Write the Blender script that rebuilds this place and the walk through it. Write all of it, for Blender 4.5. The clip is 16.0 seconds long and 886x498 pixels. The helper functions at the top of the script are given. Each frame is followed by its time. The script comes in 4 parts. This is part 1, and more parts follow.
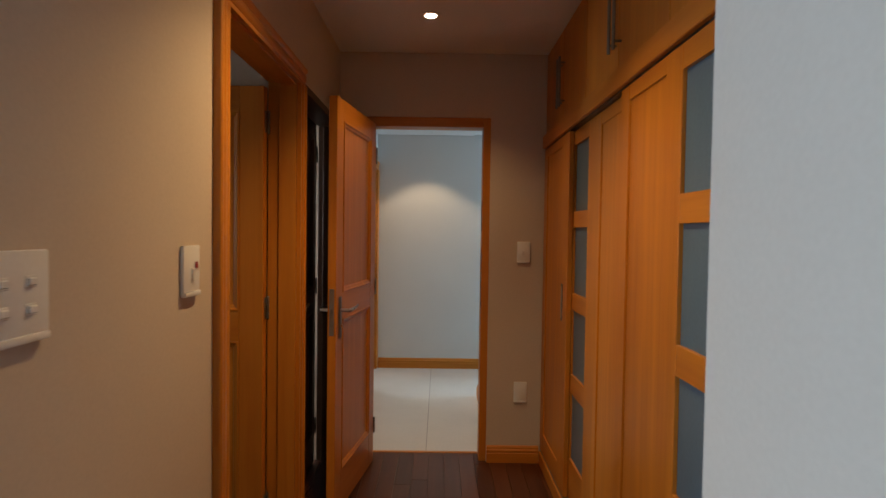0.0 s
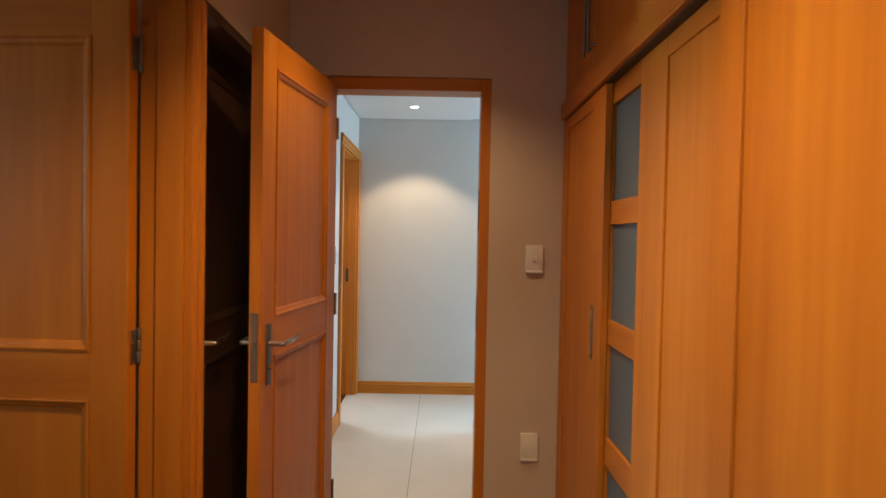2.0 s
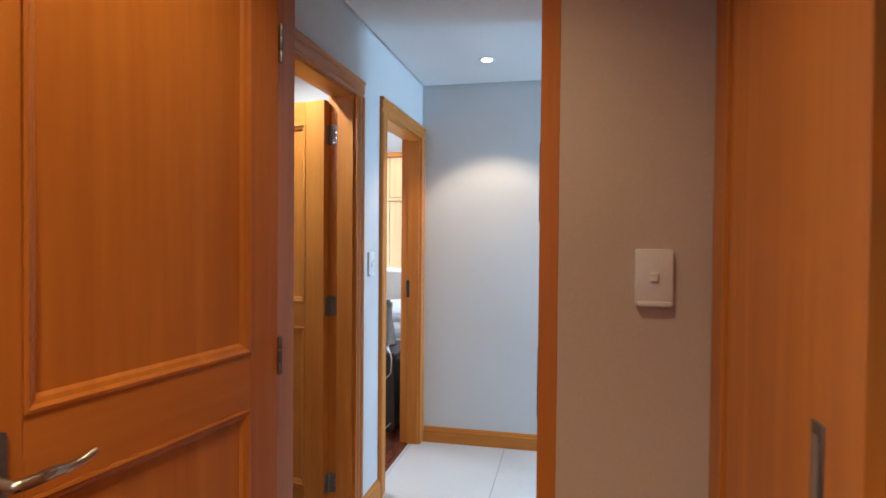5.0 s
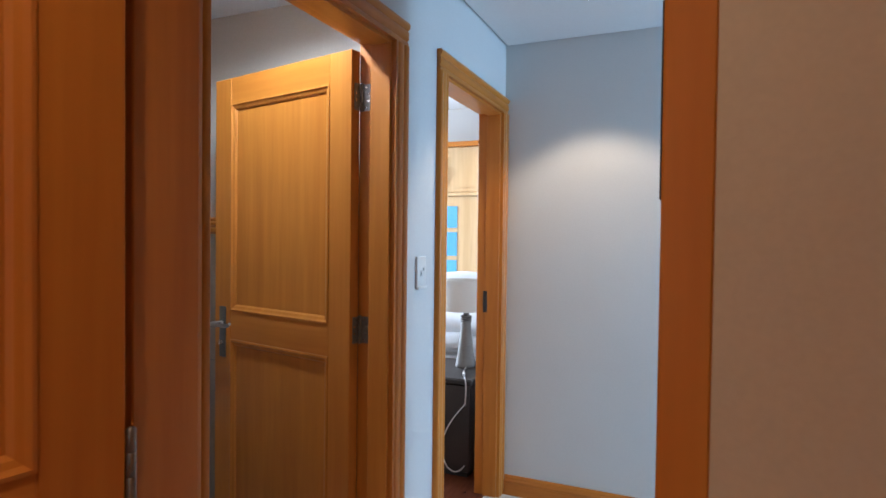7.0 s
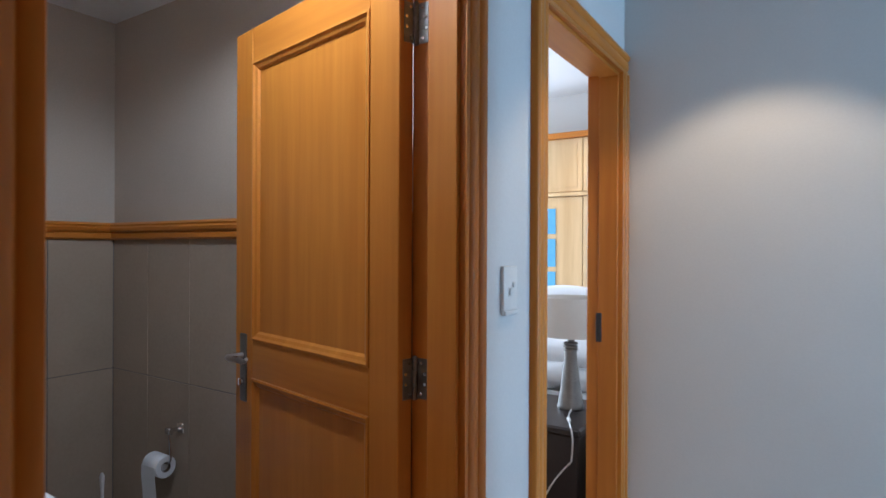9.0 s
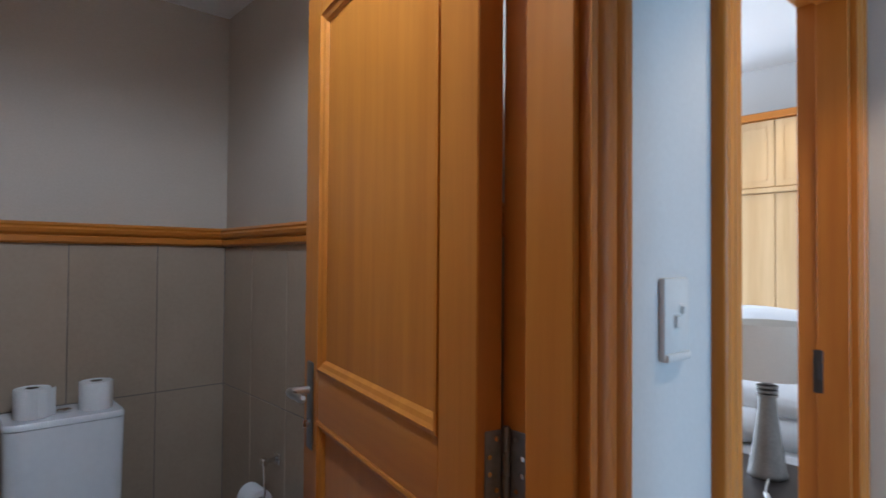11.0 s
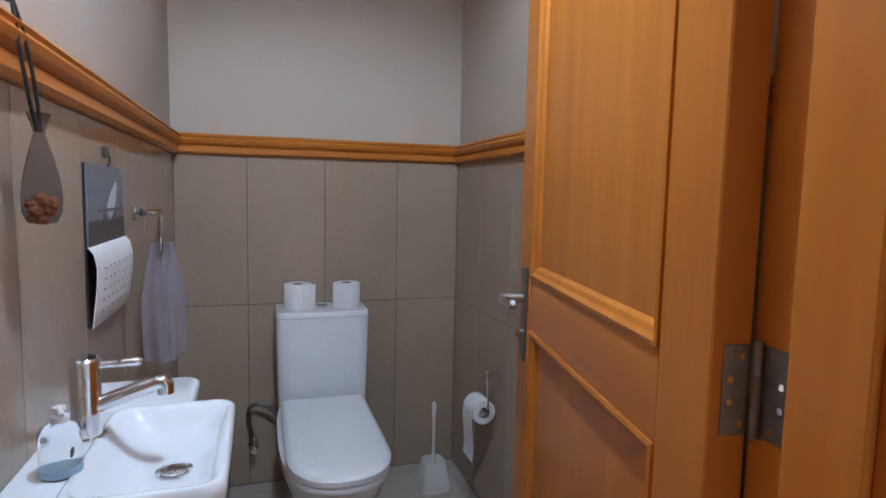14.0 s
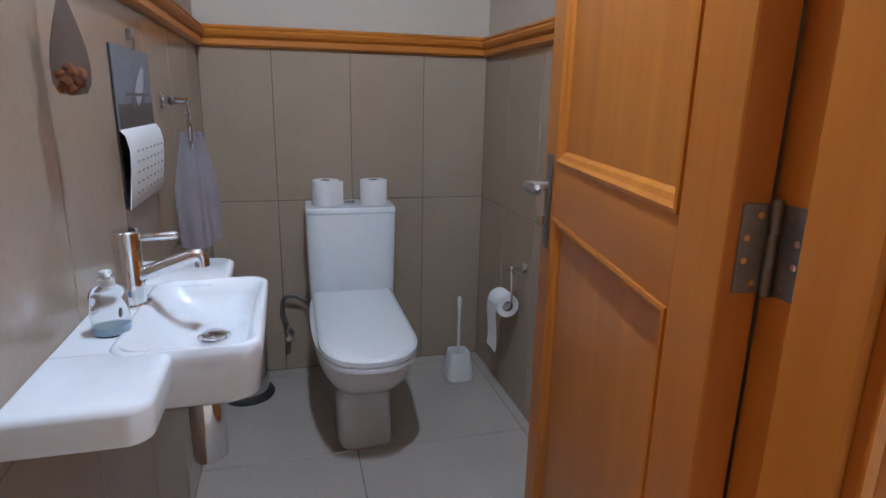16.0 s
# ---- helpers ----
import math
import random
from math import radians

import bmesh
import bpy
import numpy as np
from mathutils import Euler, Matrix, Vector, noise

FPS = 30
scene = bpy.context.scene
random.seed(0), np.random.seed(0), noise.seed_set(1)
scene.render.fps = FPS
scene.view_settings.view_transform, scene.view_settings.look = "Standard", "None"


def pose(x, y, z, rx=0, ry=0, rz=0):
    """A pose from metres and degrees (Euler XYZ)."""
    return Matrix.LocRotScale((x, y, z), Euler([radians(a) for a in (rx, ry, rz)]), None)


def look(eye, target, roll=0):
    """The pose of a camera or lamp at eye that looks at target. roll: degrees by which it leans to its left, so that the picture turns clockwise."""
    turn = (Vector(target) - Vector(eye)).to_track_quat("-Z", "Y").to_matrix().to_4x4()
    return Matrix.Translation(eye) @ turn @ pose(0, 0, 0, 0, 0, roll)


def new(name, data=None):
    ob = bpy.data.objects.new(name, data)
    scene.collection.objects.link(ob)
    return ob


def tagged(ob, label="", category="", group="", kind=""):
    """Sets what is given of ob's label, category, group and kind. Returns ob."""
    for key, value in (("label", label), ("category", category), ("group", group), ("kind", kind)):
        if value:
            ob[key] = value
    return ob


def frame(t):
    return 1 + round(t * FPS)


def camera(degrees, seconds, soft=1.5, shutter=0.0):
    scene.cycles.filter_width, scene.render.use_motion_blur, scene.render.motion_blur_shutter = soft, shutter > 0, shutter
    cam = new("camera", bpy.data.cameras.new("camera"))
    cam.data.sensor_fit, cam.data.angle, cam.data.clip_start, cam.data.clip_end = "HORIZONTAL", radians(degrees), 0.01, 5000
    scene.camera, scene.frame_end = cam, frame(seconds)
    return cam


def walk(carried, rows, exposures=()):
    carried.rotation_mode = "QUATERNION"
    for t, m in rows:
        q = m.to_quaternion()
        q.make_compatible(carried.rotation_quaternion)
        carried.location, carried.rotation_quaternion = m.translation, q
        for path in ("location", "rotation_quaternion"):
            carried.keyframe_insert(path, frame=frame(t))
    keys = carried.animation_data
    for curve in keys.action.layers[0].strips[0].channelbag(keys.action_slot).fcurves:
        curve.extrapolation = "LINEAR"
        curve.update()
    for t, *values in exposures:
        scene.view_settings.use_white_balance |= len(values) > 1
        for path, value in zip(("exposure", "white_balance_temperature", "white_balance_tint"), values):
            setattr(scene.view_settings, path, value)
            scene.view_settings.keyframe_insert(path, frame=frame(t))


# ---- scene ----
cam = camera(75.3, 16.0, shutter=0.5)
PATH = [
    (0, (0.386, 0.165, 1.361), (0.399, 2.164, 1.303), 0.8),
    (0.5, (0.405, 0.354, 1.348), (0.423, 2.353, 1.295), 0.9),
    (1, (0.442, 0.58, 1.35), (0.462, 2.58, 1.299), 0.9),
    (1.5, (0.459, 0.8, 1.336), (0.473, 2.8, 1.285), 0.9),
    (2, (0.473, 1.026, 1.344), (0.479, 3.025, 1.299), 1.1),
    (2.5, (0.528, 1.235, 1.343), (0.517, 3.235, 1.303), 1.1),
    (3, (0.607, 1.432, 1.351), (0.55, 3.431, 1.314), 1.1),
    (3.5, (0.653, 1.624, 1.325), (0.52, 3.619, 1.287), 1.0),
    (3.7, (0.661, 1.706, 1.321), (0.505, 3.7, 1.288), 0.9),
    (6, (0.716, 2.647, 1.337), (0.077, 4.542, 1.294), 0.7),
    (6.5, (0.674, 2.845, 1.336), (-0.032, 4.716, 1.296), 0.9),
    (7, (0.663, 3.019, 1.334), (-0.133, 4.853, 1.292), 0.7),
    (7.5, (0.627, 3.164, 1.307), (-0.266, 4.953, 1.276), 0.7),
    (8, (0.538, 3.322, 1.316), (-0.41, 5.083, 1.29), 0.6),
    (10.5, (0.209, 4.021, 1.284), (-1.171, 5.469, 1.318), 0.2),
    (11, (0.159, 4.096, 1.286), (-1.336, 5.424, 1.323), 0.4),
    (11.5, (0.121, 4.15, 1.29), (-1.51, 5.307, 1.333), 0.7),
    (12, (0.092, 4.172, 1.279), (-1.658, 5.14, 1.322), 0.9),
    (12.5, (0.064, 4.199, 1.251), (-1.773, 4.987, 1.289), 1.4),
    (13, (0.059, 4.208, 1.233), (-1.814, 4.909, 1.223), 1.5),
    (13.5, (0.06, 4.212, 1.214), (-1.83, 4.859, 1.12), 1.4),
    (14, (0.063, 4.216, 1.199), (-1.833, 4.822, 1.012), 1.2),
    (14.5, (0.067, 4.218, 1.184), (-1.829, 4.791, 0.906), 1.2),
    (15, (0.071, 4.219, 1.17), (-1.819, 4.766, 0.811), 1.2),
    (15.5, (0.077, 4.221, 1.16), (-1.803, 4.745, 0.72), 1.1),
    (16, (0.083, 4.22, 1.152), (-1.788, 4.723, 0.655), 1.2),
]
EXPOSURES = [(0.0, -0.08, 7100, 10), (1.5, 0.45, 7200, 10), (3.5, 0.9, 6300, 10), (6.0, 0.65, 5600, 10), (7.0, 0.5, 5600, 10), (8.0, 0.38, 5600, 10),
             (10.5, 0.15, 5600, 10), (12.0, 0.25, 5600, 10), (13.0, 0.6, 5600, 10), (14.5, 0.96, 5600, 10), (16.0, 0.9, 5600, 10)]
walk(cam, [(t, look(eye, target, roll)) for t, eye, target, roll in PATH], EXPOSURES)

# ---- world and lights ----
world = bpy.data.worlds.new("sky")
scene.world = world
world.use_nodes = True
wn = world.node_tree.nodes
sky = wn.new("ShaderNodeTexSky")
sky.sky_type, sky.sun_disc = "NISHITA", False
sky.sun_elevation, sky.sun_rotation = radians(35), radians(200)
world.node_tree.links.new(sky.outputs[0], wn["Background"].inputs[0])
wn["Background"].inputs[1].default_value = 0.12


def area_lamp(name, eye, target, sx, sy, watts, colour):
    data = bpy.data.lights.new(name, "AREA")
    data.shape, data.size, data.size_y = "RECTANGLE", sx, sy
    data.energy, data.color = watts, colour
    ob = new(name, data)
    ob.matrix_world = look(eye, target)
    return ob


def spot_lamp(name, eye, watts, colour, angle=95, blend=0.5, radius=0.03, target=None):
    data = bpy.data.lights.new(name, "SPOT")
    data.energy, data.color = watts, colour
    data.spot_size, data.spot_blend, data.shadow_soft_size = radians(angle), blend, radius
    ob = new(name, data)
    ob.matrix_world = look(eye, target or (eye[0], eye[1] + 0.0001, 0))
    return ob


BLUE, WARM, COOL = (0.72, 0.86, 1.0), (1.0, 0.70, 0.37), (0.74, 0.87, 1.0)
area_lamp("daylight_bedroom_window", (-2.56, -1.0, 1.4), (1.0, -1.0, 1.3), 1.9, 1.5, 85, (0.62, 0.81, 1.0))
area_lamp("daylight_hall_window", (3.97, 5.45, 1.3), (0, 5.45, 1.25), 0.6, 1.7, 60, (0.45, 0.73, 1.0))
area_lamp("daylight_guest_window", (-3.35, 7.2, 1.5), (0, 7.0, 1.2), 1.6, 1.4, 105, (0.80, 0.90, 1.0))
# added fill for the dressing room, set in an assumed, unseen window opening
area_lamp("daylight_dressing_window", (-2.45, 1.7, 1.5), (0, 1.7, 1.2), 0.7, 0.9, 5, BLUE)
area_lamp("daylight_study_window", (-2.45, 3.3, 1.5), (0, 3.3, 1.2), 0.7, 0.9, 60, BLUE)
spot_lamp("corridor_downlight_beam", (0.33, 2.96, 2.36), 20, WARM, 120, 0.8)
# added beam from an unseen spot, brightens the near wardrobe doors and wall
spot_lamp("entrance_downlight_beam", (0.33, 1.85, 2.36), 58, WARM, 120, 0.8)
spot_lamp("hall_downlight_beam", (0.25, 5.40, 2.29), 22, (1.0, 0.76, 0.5), 100, 0.35)
spot_lamp("toilet_downlight_beam", (-0.62, 4.34, 2.28), 37, COOL, 168, 0.35, 0.035)
spot_lamp("guest_downlight_beam", (-0.95, 7.6, 2.50), 14, (1.0, 0.78, 0.5), 100, 0.6)

# ---- materials ----


def material(name, colour, rough=0.5, metal=0.0):
    m = bpy.data.materials.new(name)
    m.use_nodes = True
    b = m.node_tree.nodes["Principled BSDF"]
    b.inputs["Base Color"].default_value = (*colour, 1)
    b.inputs["Roughness"].default_value = rough
    b.inputs["Metallic"].default_value = metal
    return m


def mottled(name, dark, light, scale=(1, 1, 1), coarse=3.0, fine=60.0, rough=0.6, bump=0.05, bump_scale=None, metal=0.0, per_piece=0.0, rough_var=0.08):
    """Two scales of noise between two colours, roughness variation and a fine relief."""
    m = material(name, light, rough, metal)
    n, ln = m.node_tree.nodes, m.node_tree.links
    b = n["Principled BSDF"]
    co = n.new("ShaderNodeTexCoord")
    mp = n.new("ShaderNodeMapping")
    mp.inputs["Scale"].default_value = scale
    ln.new(co.outputs["Object"], mp.inputs["Vector"])
    vec = mp.outputs["Vector"]
    info = n.new("ShaderNodeObjectInfo")
    if per_piece:
        ad = n.new("ShaderNodeVectorMath")
        ad.operation = "ADD"
        mu = n.new("ShaderNodeMath")
        mu.operation, mu.inputs[1].default_value = "MULTIPLY", 37.0
        ln.new(info.outputs["Random"], mu.inputs[0])
        ln.new(vec, ad.inputs[0]), ln.new(mu.outputs[0], ad.inputs[1])
        vec = ad.outputs[0]
    n1, n2 = n.new("ShaderNodeTexNoise"), n.new("ShaderNodeTexNoise")
    n1.inputs["Scale"].default_value, n1.inputs["Detail"].default_value = coarse, 6
    n2.inputs["Scale"].default_value, n2.inputs["Detail"].default_value = fine, 8
    ln.new(vec, n1.inputs["Vector"]), ln.new(vec, n2.inputs["Vector"])
    mx = n.new("ShaderNodeMath")
    mx.operation = "MULTIPLY_ADD"
    mx.inputs[1].default_value = 0.45
    ln.new(n2.outputs["Fac"], mx.inputs[0])
    h = n.new("ShaderNodeMath")
    h.operation, h.inputs[1].default_value = "MULTIPLY", 0.55
    ln.new(n1.outputs["Fac"], h.inputs[0]), ln.new(h.outputs[0], mx.inputs[2])
    fac = mx.outputs[0]
    if per_piece:
        pp = n.new("ShaderNodeMath")
        pp.operation, pp.inputs[1].default_value = "MULTIPLY_ADD", per_piece
        ln.new(info.outputs["Random"], pp.inputs[0]), ln.new(fac, pp.inputs[2])
        sb = n.new("ShaderNodeMath")
        sb.operation, sb.inputs[1].default_value = "SUBTRACT", per_piece / 2
        ln.new(pp.outputs[0], sb.inputs[0])
        fac = sb.outputs[0]
    ramp = n.new("ShaderNodeValToRGB")
    ramp.color_ramp.elements[0].position, ramp.color_ramp.elements[0].color = 0.33, (*dark, 1)
    ramp.color_ramp.elements[1].position, ramp.color_ramp.elements[1].color = 0.67, (*light, 1)
    ln.new(fac, ramp.inputs[0]), ln.new(ramp.outputs[0], b.inputs["Base Color"])
    rr = n.new("ShaderNodeMapRange")
    rr.inputs["To Min"].default_value, rr.inputs["To Max"].default_value = rough - rough_var, rough + rough_var
    ln.new(n1.outputs["Fac"], rr.inputs["Value"]), ln.new(rr.outputs[0], b.inputs["Roughness"])
    if bump:
        bp = n.new("ShaderNodeBump")
        bp.inputs["Strength"].default_value, bp.inputs["Distance"].default_value = bump, 0.004
        ln.new(n2.outputs["Fac"], bp.inputs["Height"]), ln.new(bp.outputs[0], b.inputs["Normal"])
    return m


def wood(name, dark, light, along, rough=0.38, knots=0.0, per_piece=0.0):
    """Varnished softwood: long streaks with the grain along one axis, wavy growth rings, fine pores."""
    s = [9.0, 9.0, 9.0]
    s["xyz".index(along)] = 0.55
    m = mottled(name, dark, light, tuple(s), 0.9, 5.0, rough, 0.04, per_piece=per_piece)
    n, ln = m.node_tree.nodes, m.node_tree.links
    ramp = next(k for k in n if k.bl_idname == "ShaderNodeValToRGB")
    ring = n.new("ShaderNodeTexWave")
    ring.wave_type, ring.rings_direction = "RINGS", along.upper()
    ring.inputs["Scale"].default_value, ring.inputs["Distortion"].default_value = 0.22, 14.0
    ring.inputs["Detail"].default_value, ring.inputs["Detail Scale"].default_value = 4, 1.6
    mp = next(k for k in n if k.bl_idname == "ShaderNodeMapping")
    ln.new(mp.outputs["Vector"], ring.inputs["Vector"])
    mix = n.new("ShaderNodeMix")
    mix.data_type, mix.blend_type = "RGBA", "MULTIPLY"
    mix.inputs["Factor"].default_value = 0.22
    ln.new(ramp.outputs[0], mix.inputs["A"])
    bw = n.new("ShaderNodeValToRGB")
    bw.color_ramp.elements[0].color = (0.66, 0.50, 0.36, 1)
    ln.new(ring.outputs["Fac"], bw.inputs[0]), ln.new(bw.outputs[0], mix.inputs["B"])
    ln.new(mix.outputs["Result"], n["Principled BSDF"].inputs["Base Color"])
    n["Principled BSDF"].inputs["Specular IOR Level"].default_value = 0.32
    n["Principled BSDF"].inputs["Coat Weight"].default_value = 0.05
    n["Principled BSDF"].inputs["Coat Roughness"].default_value = 0.25
    return m


OAK_D, OAK_L = (0.45, 0.142, 0.015), (0.58, 0.212, 0.028)
# near-black brown pine for the side room door and its lining
dark_pine_v = wood("dark_brown_pine_upright", (0.050, 0.021, 0.010), (0.080, 0.034, 0.016), "z")
dark_pine_x = wood("dark_brown_pine_along_x", (0.050, 0.021, 0.010), (0.080, 0.034, 0.016), "x")
wood_v = wood("varnished_pine_upright", OAK_D, OAK_L, "z")
wood_x = wood("varnished_pine_along_x", OAK_D, OAK_L, "x")
wood_y = wood("varnished_pine_along_y", OAK_D, OAK_L, "y")
pale_v = wood("pale_maple", (0.55, 0.36, 0.17), (0.68, 0.47, 0.25), "z")
mahogany = wood("mahogany_floorboards", (0.055, 0.016, 0.008), (0.115, 0.035, 0.016), "y", 0.3, per_piece=0.25)
plaster = mottled("beige_wall_paint", (0.515, 0.42, 0.335), (0.575, 0.475, 0.38), (1, 1, 1), 1.6, 140, 0.75, 0.06)
plaster_grey = mottled("pale_grey_wall_paint", (0.58, 0.565, 0.545), (0.63, 0.615, 0.595), (1, 1, 1), 1.6, 140, 0.72, 0.06)
plaster_wc = mottled("greige_wall_paint", (0.435, 0.355, 0.28), (0.485, 0.40, 0.32), (1, 1, 1), 1.6, 140, 0.6, 0.06)
white_ceiling = mottled("white_ceiling_paint", (0.70, 0.69, 0.68), (0.76, 0.755, 0.75), (1, 1, 1), 1.2, 120, 0.85, 0.04)
tile_wall = mottled("taupe_glazed_wall_tile", (0.335, 0.25, 0.178), (0.38, 0.288, 0.208), (1, 1, 1), 5, 70, 0.16, 0.008, per_piece=0.15, rough_var=0.04)
tile_floor = mottled("greige_floor_tile", (0.40, 0.35, 0.30), (0.45, 0.395, 0.34), (1, 1, 1), 5, 80, 0.22, 0.01, per_piece=0.15, rough_var=0.05)
tile_hall = mottled("cream_polished_floor_tile", (0.60, 0.57, 0.53), (0.66, 0.63, 0.585), (1, 1, 1), 4, 80, 0.16, 0.008, per_piece=0.15, rough_var=0.05)
grout = mottled("dark_grout", (0.10, 0.09, 0.08), (0.15, 0.135, 0.12), (1, 1, 1), 8, 90, 0.9, 0.1)
grout_light = mottled("grey_grout", (0.22, 0.21, 0.19), (0.28, 0.265, 0.245), (1, 1, 1), 8, 90, 0.9, 0.1)
ceramic = mottled("white_glazed_ceramic", (0.74, 0.75, 0.76), (0.80, 0.81, 0.82), (1, 1, 1), 2, 40, 0.09, 0.0, rough_var=0.02)
ceramic.node_tree.nodes["Principled BSDF"].inputs["Coat Weight"].default_value = 0.4
plastic_white = mottled("white_plastic", (0.66, 0.64, 0.61), (0.72, 0.70, 0.67), (1, 1, 1), 6, 90, 0.32, 0.01)
chrome = mottled("chrome", (0.70, 0.70, 0.71), (0.78, 0.78, 0.79), (1, 1, 1), 5, 60, 0.10, 0.0, metal=1.0, rough_var=0.03)
steel = mottled("brushed_steel", (0.20, 0.19, 0.18), (0.28, 0.265, 0.25), (1, 1, 1), 12, 120, 0.46, 0.03, metal=1.0)
frosted = mottled("frosted_blue_grey_glass", (0.075, 0.130, 0.185), (0.10, 0.165, 0.225), (1, 1, 1), 2, 90, 0.34, 0.01)
paper = mottled("soft_white_paper", (0.72, 0.70, 0.68), (0.80, 0.78, 0.76), (1, 1, 1), 9, 160, 0.9, 0.15)
card_core = material("brown_card", (0.16, 0.12, 0.09), 0.9)
dark_gap = mottled("dark_cavity_paint", (0.016, 0.012, 0.010), (0.022, 0.017, 0.014), (1, 1, 1), 3, 60, 0.8, 0.02)
dark_leather = mottled("dark_brown_leather", (0.020, 0.014, 0.012), (0.034, 0.024, 0.020), (1, 1, 1), 6, 180, 0.42, 0.12)
linen = mottled("white_linen", (0.72, 0.73, 0.75), (0.80, 0.81, 0.83), (1, 1, 1), 4, 220, 0.9, 0.2)
shade_cloth = mottled("ivory_lampshade_cloth", (0.68, 0.64, 0.58), (0.76, 0.72, 0.66), (1, 1, 1), 4, 260, 0.85, 0.2)
towel_cloth = mottled("mauve_grey_terry", (0.21, 0.175, 0.185), (0.31, 0.265, 0.275), (1, 1, 1), 10, 260, 0.95, 0.6)
net_cloth = material("dark_brown_net", (0.045, 0.030, 0.028), 0.8)
net_cloth.node_tree.nodes["Principled BSDF"].inputs["Alpha"].default_value = 0.45
potpourri = mottled("orange_potpourri", (0.25, 0.05, 0.015), (0.62, 0.24, 0.07), (1, 1, 1), 25, 120, 0.8, 0.3)
red_plastic = material("red_plastic", (0.25, 0.02, 0.015), 0.4)
page_grey = mottled("photo_grey_sky", (0.14, 0.15, 0.18), (0.24, 0.26, 0.29), (1, 1, 1), 7, 40, 0.35, 0.0)
page_dark = mottled("photo_dark_ground", (0.03, 0.028, 0.028), (0.12, 0.10, 0.09), (1, 1, 1), 40, 160, 0.35, 0.0)
page_light = material("photo_light_grey", (0.52, 0.53, 0.56), 0.35)
page_mid = material("photo_mid_grey", (0.10, 0.10, 0.115), 0.35)
ink = material("grey_ink", (0.30, 0.32, 0.36), 0.7)
satin = mottled("satin_steel", (0.46, 0.44, 0.42), (0.56, 0.54, 0.52), (1, 1, 1), 12, 120, 0.3, 0.02, metal=1.0)
rubber = material("black_rubber", (0.015, 0.015, 0.015), 0.6)
blue_pane = mottled("blue_glass", (0.10, 0.32, 0.52), (0.14, 0.40, 0.62), (1, 1, 1), 3, 50, 0.12, 0.0)
soap_liquid = material("pale_blue_soap", (0.50, 0.74, 0.90), 0.1)
clear = material("clear_plastic", (0.96, 0.97, 0.98), 0.05)
clear.node_tree.nodes["Principled BSDF"].inputs["Transmission Weight"].default_value = 1.0
clear.node_tree.nodes["Principled BSDF"].inputs["IOR"].default_value = 1.2
glow = material("lamp_glow", (1, 1, 1), 0.4)
glow.node_tree.nodes["Principled BSDF"].inputs["Emission Color"].default_value = (1.0, 0.86, 0.66, 1)
glow.node_tree.nodes["Principled BSDF"].inputs["Emission Strength"].default_value = 12

# ---- mesh helpers ----


def box(bm, lo, hi, bevel=0.0, turn=None, segments=1):
    c = [(a + b) / 2 for a, b in zip(lo, hi)]
    d = [max(b - a, 1e-4) for a, b in zip(lo, hi)]
    m = Matrix.Translation(c) @ Matrix.Diagonal((*d, 1))
    if turn is not None:
        m = turn @ m
    r = bmesh.ops.create_cube(bm, size=1, matrix=m)
    if bevel:
        e = list({e for v in r["verts"] for e in v.link_edges})
        bmesh.ops.bevel(bm, geom=e, offset=bevel, segments=segments, affect="EDGES", profile=0.5)
    return bm


def boxes(*items, bevel=0.0):
    bm = bmesh.new()
    for lo, hi in items:
        box(bm, lo, hi, bevel)
    return bm


def ring_loft(bm, rings, cap_start=True, cap_end=True):
    """Joins rings of equally many points into one skin."""
    rows = [[bm.verts.new(p) for p in r] for r in rings]
    n = len(rows[0])
    for a, b in zip(rows, rows[1:]):
        for i in range(n):
            bm.faces.new((a[i], a[(i + 1) % n], b[(i + 1) % n], b[i]))
    if cap_start:
        bm.faces.new(rows[0][::-1])
    if cap_end:
        bm.faces.new(rows[-1])
    return bm


def oval(cx, cy, z, a, b, power=2.0, n=40):
    out = []
    for i in range(n):
        t = 2 * math.pi * i / n
        c, s = math.cos(t), math.sin(t)
        out.append((cx + a * math.copysign(abs(c) ** (2 / power), c), cy + b * math.copysign(abs(s) ** (2 / power), s), z))
    return out


def lathe(bm, centre, profile, n=24, axis="z"):
    """profile: (radius, height) pairs along the axis."""
    rings = []
    for r, h in profile:
        ring = []
        for i in range(n):
            t = 2 * math.pi * i / n
            u, v = max(r, 1e-4) * math.cos(t), max(r, 1e-4) * math.sin(t)
            p = {"z": (u, v, h), "y": (u, h, -v), "x": (h, u, v)}[axis]
            ring.append([a + b for a, b in zip(centre, p)])
        rings.append(ring)
    return ring_loft(bm, rings)


def tube(bm, pts, r, n=10):
    """A round rod along points; r may be one radius or one for each point."""
    pts = [Vector(p) for p in pts]
    rings, side = [], None
    for i, p in enumerate(pts):
        d = (pts[min(i + 1, len(pts) - 1)] - pts[max(i - 1, 0)]).normalized()
        if side is None:
            side = d.cross(Vector((0, 0, 1)) if abs(d.z) < 0.9 else Vector((1, 0, 0))).normalized()
        side = (side - d * side.dot(d)).normalized()
        up = d.cross(side)
        rad = r[i] if isinstance(r, (list, tuple)) else r
        rings.append([p + (side * math.cos(2 * math.pi * k / n) + up * math.sin(2 * math.pi * k / n)) * rad for k in range(n)])
    return ring_loft(bm, rings)


def bend(a, b, c, n=8):
    a, b, c = Vector(a), Vector(b), Vector(c)
    return [(1 - t) ** 2 * a + 2 * t * (1 - t) * b + t * t * c for t in (i / n for i in range(n + 1))]


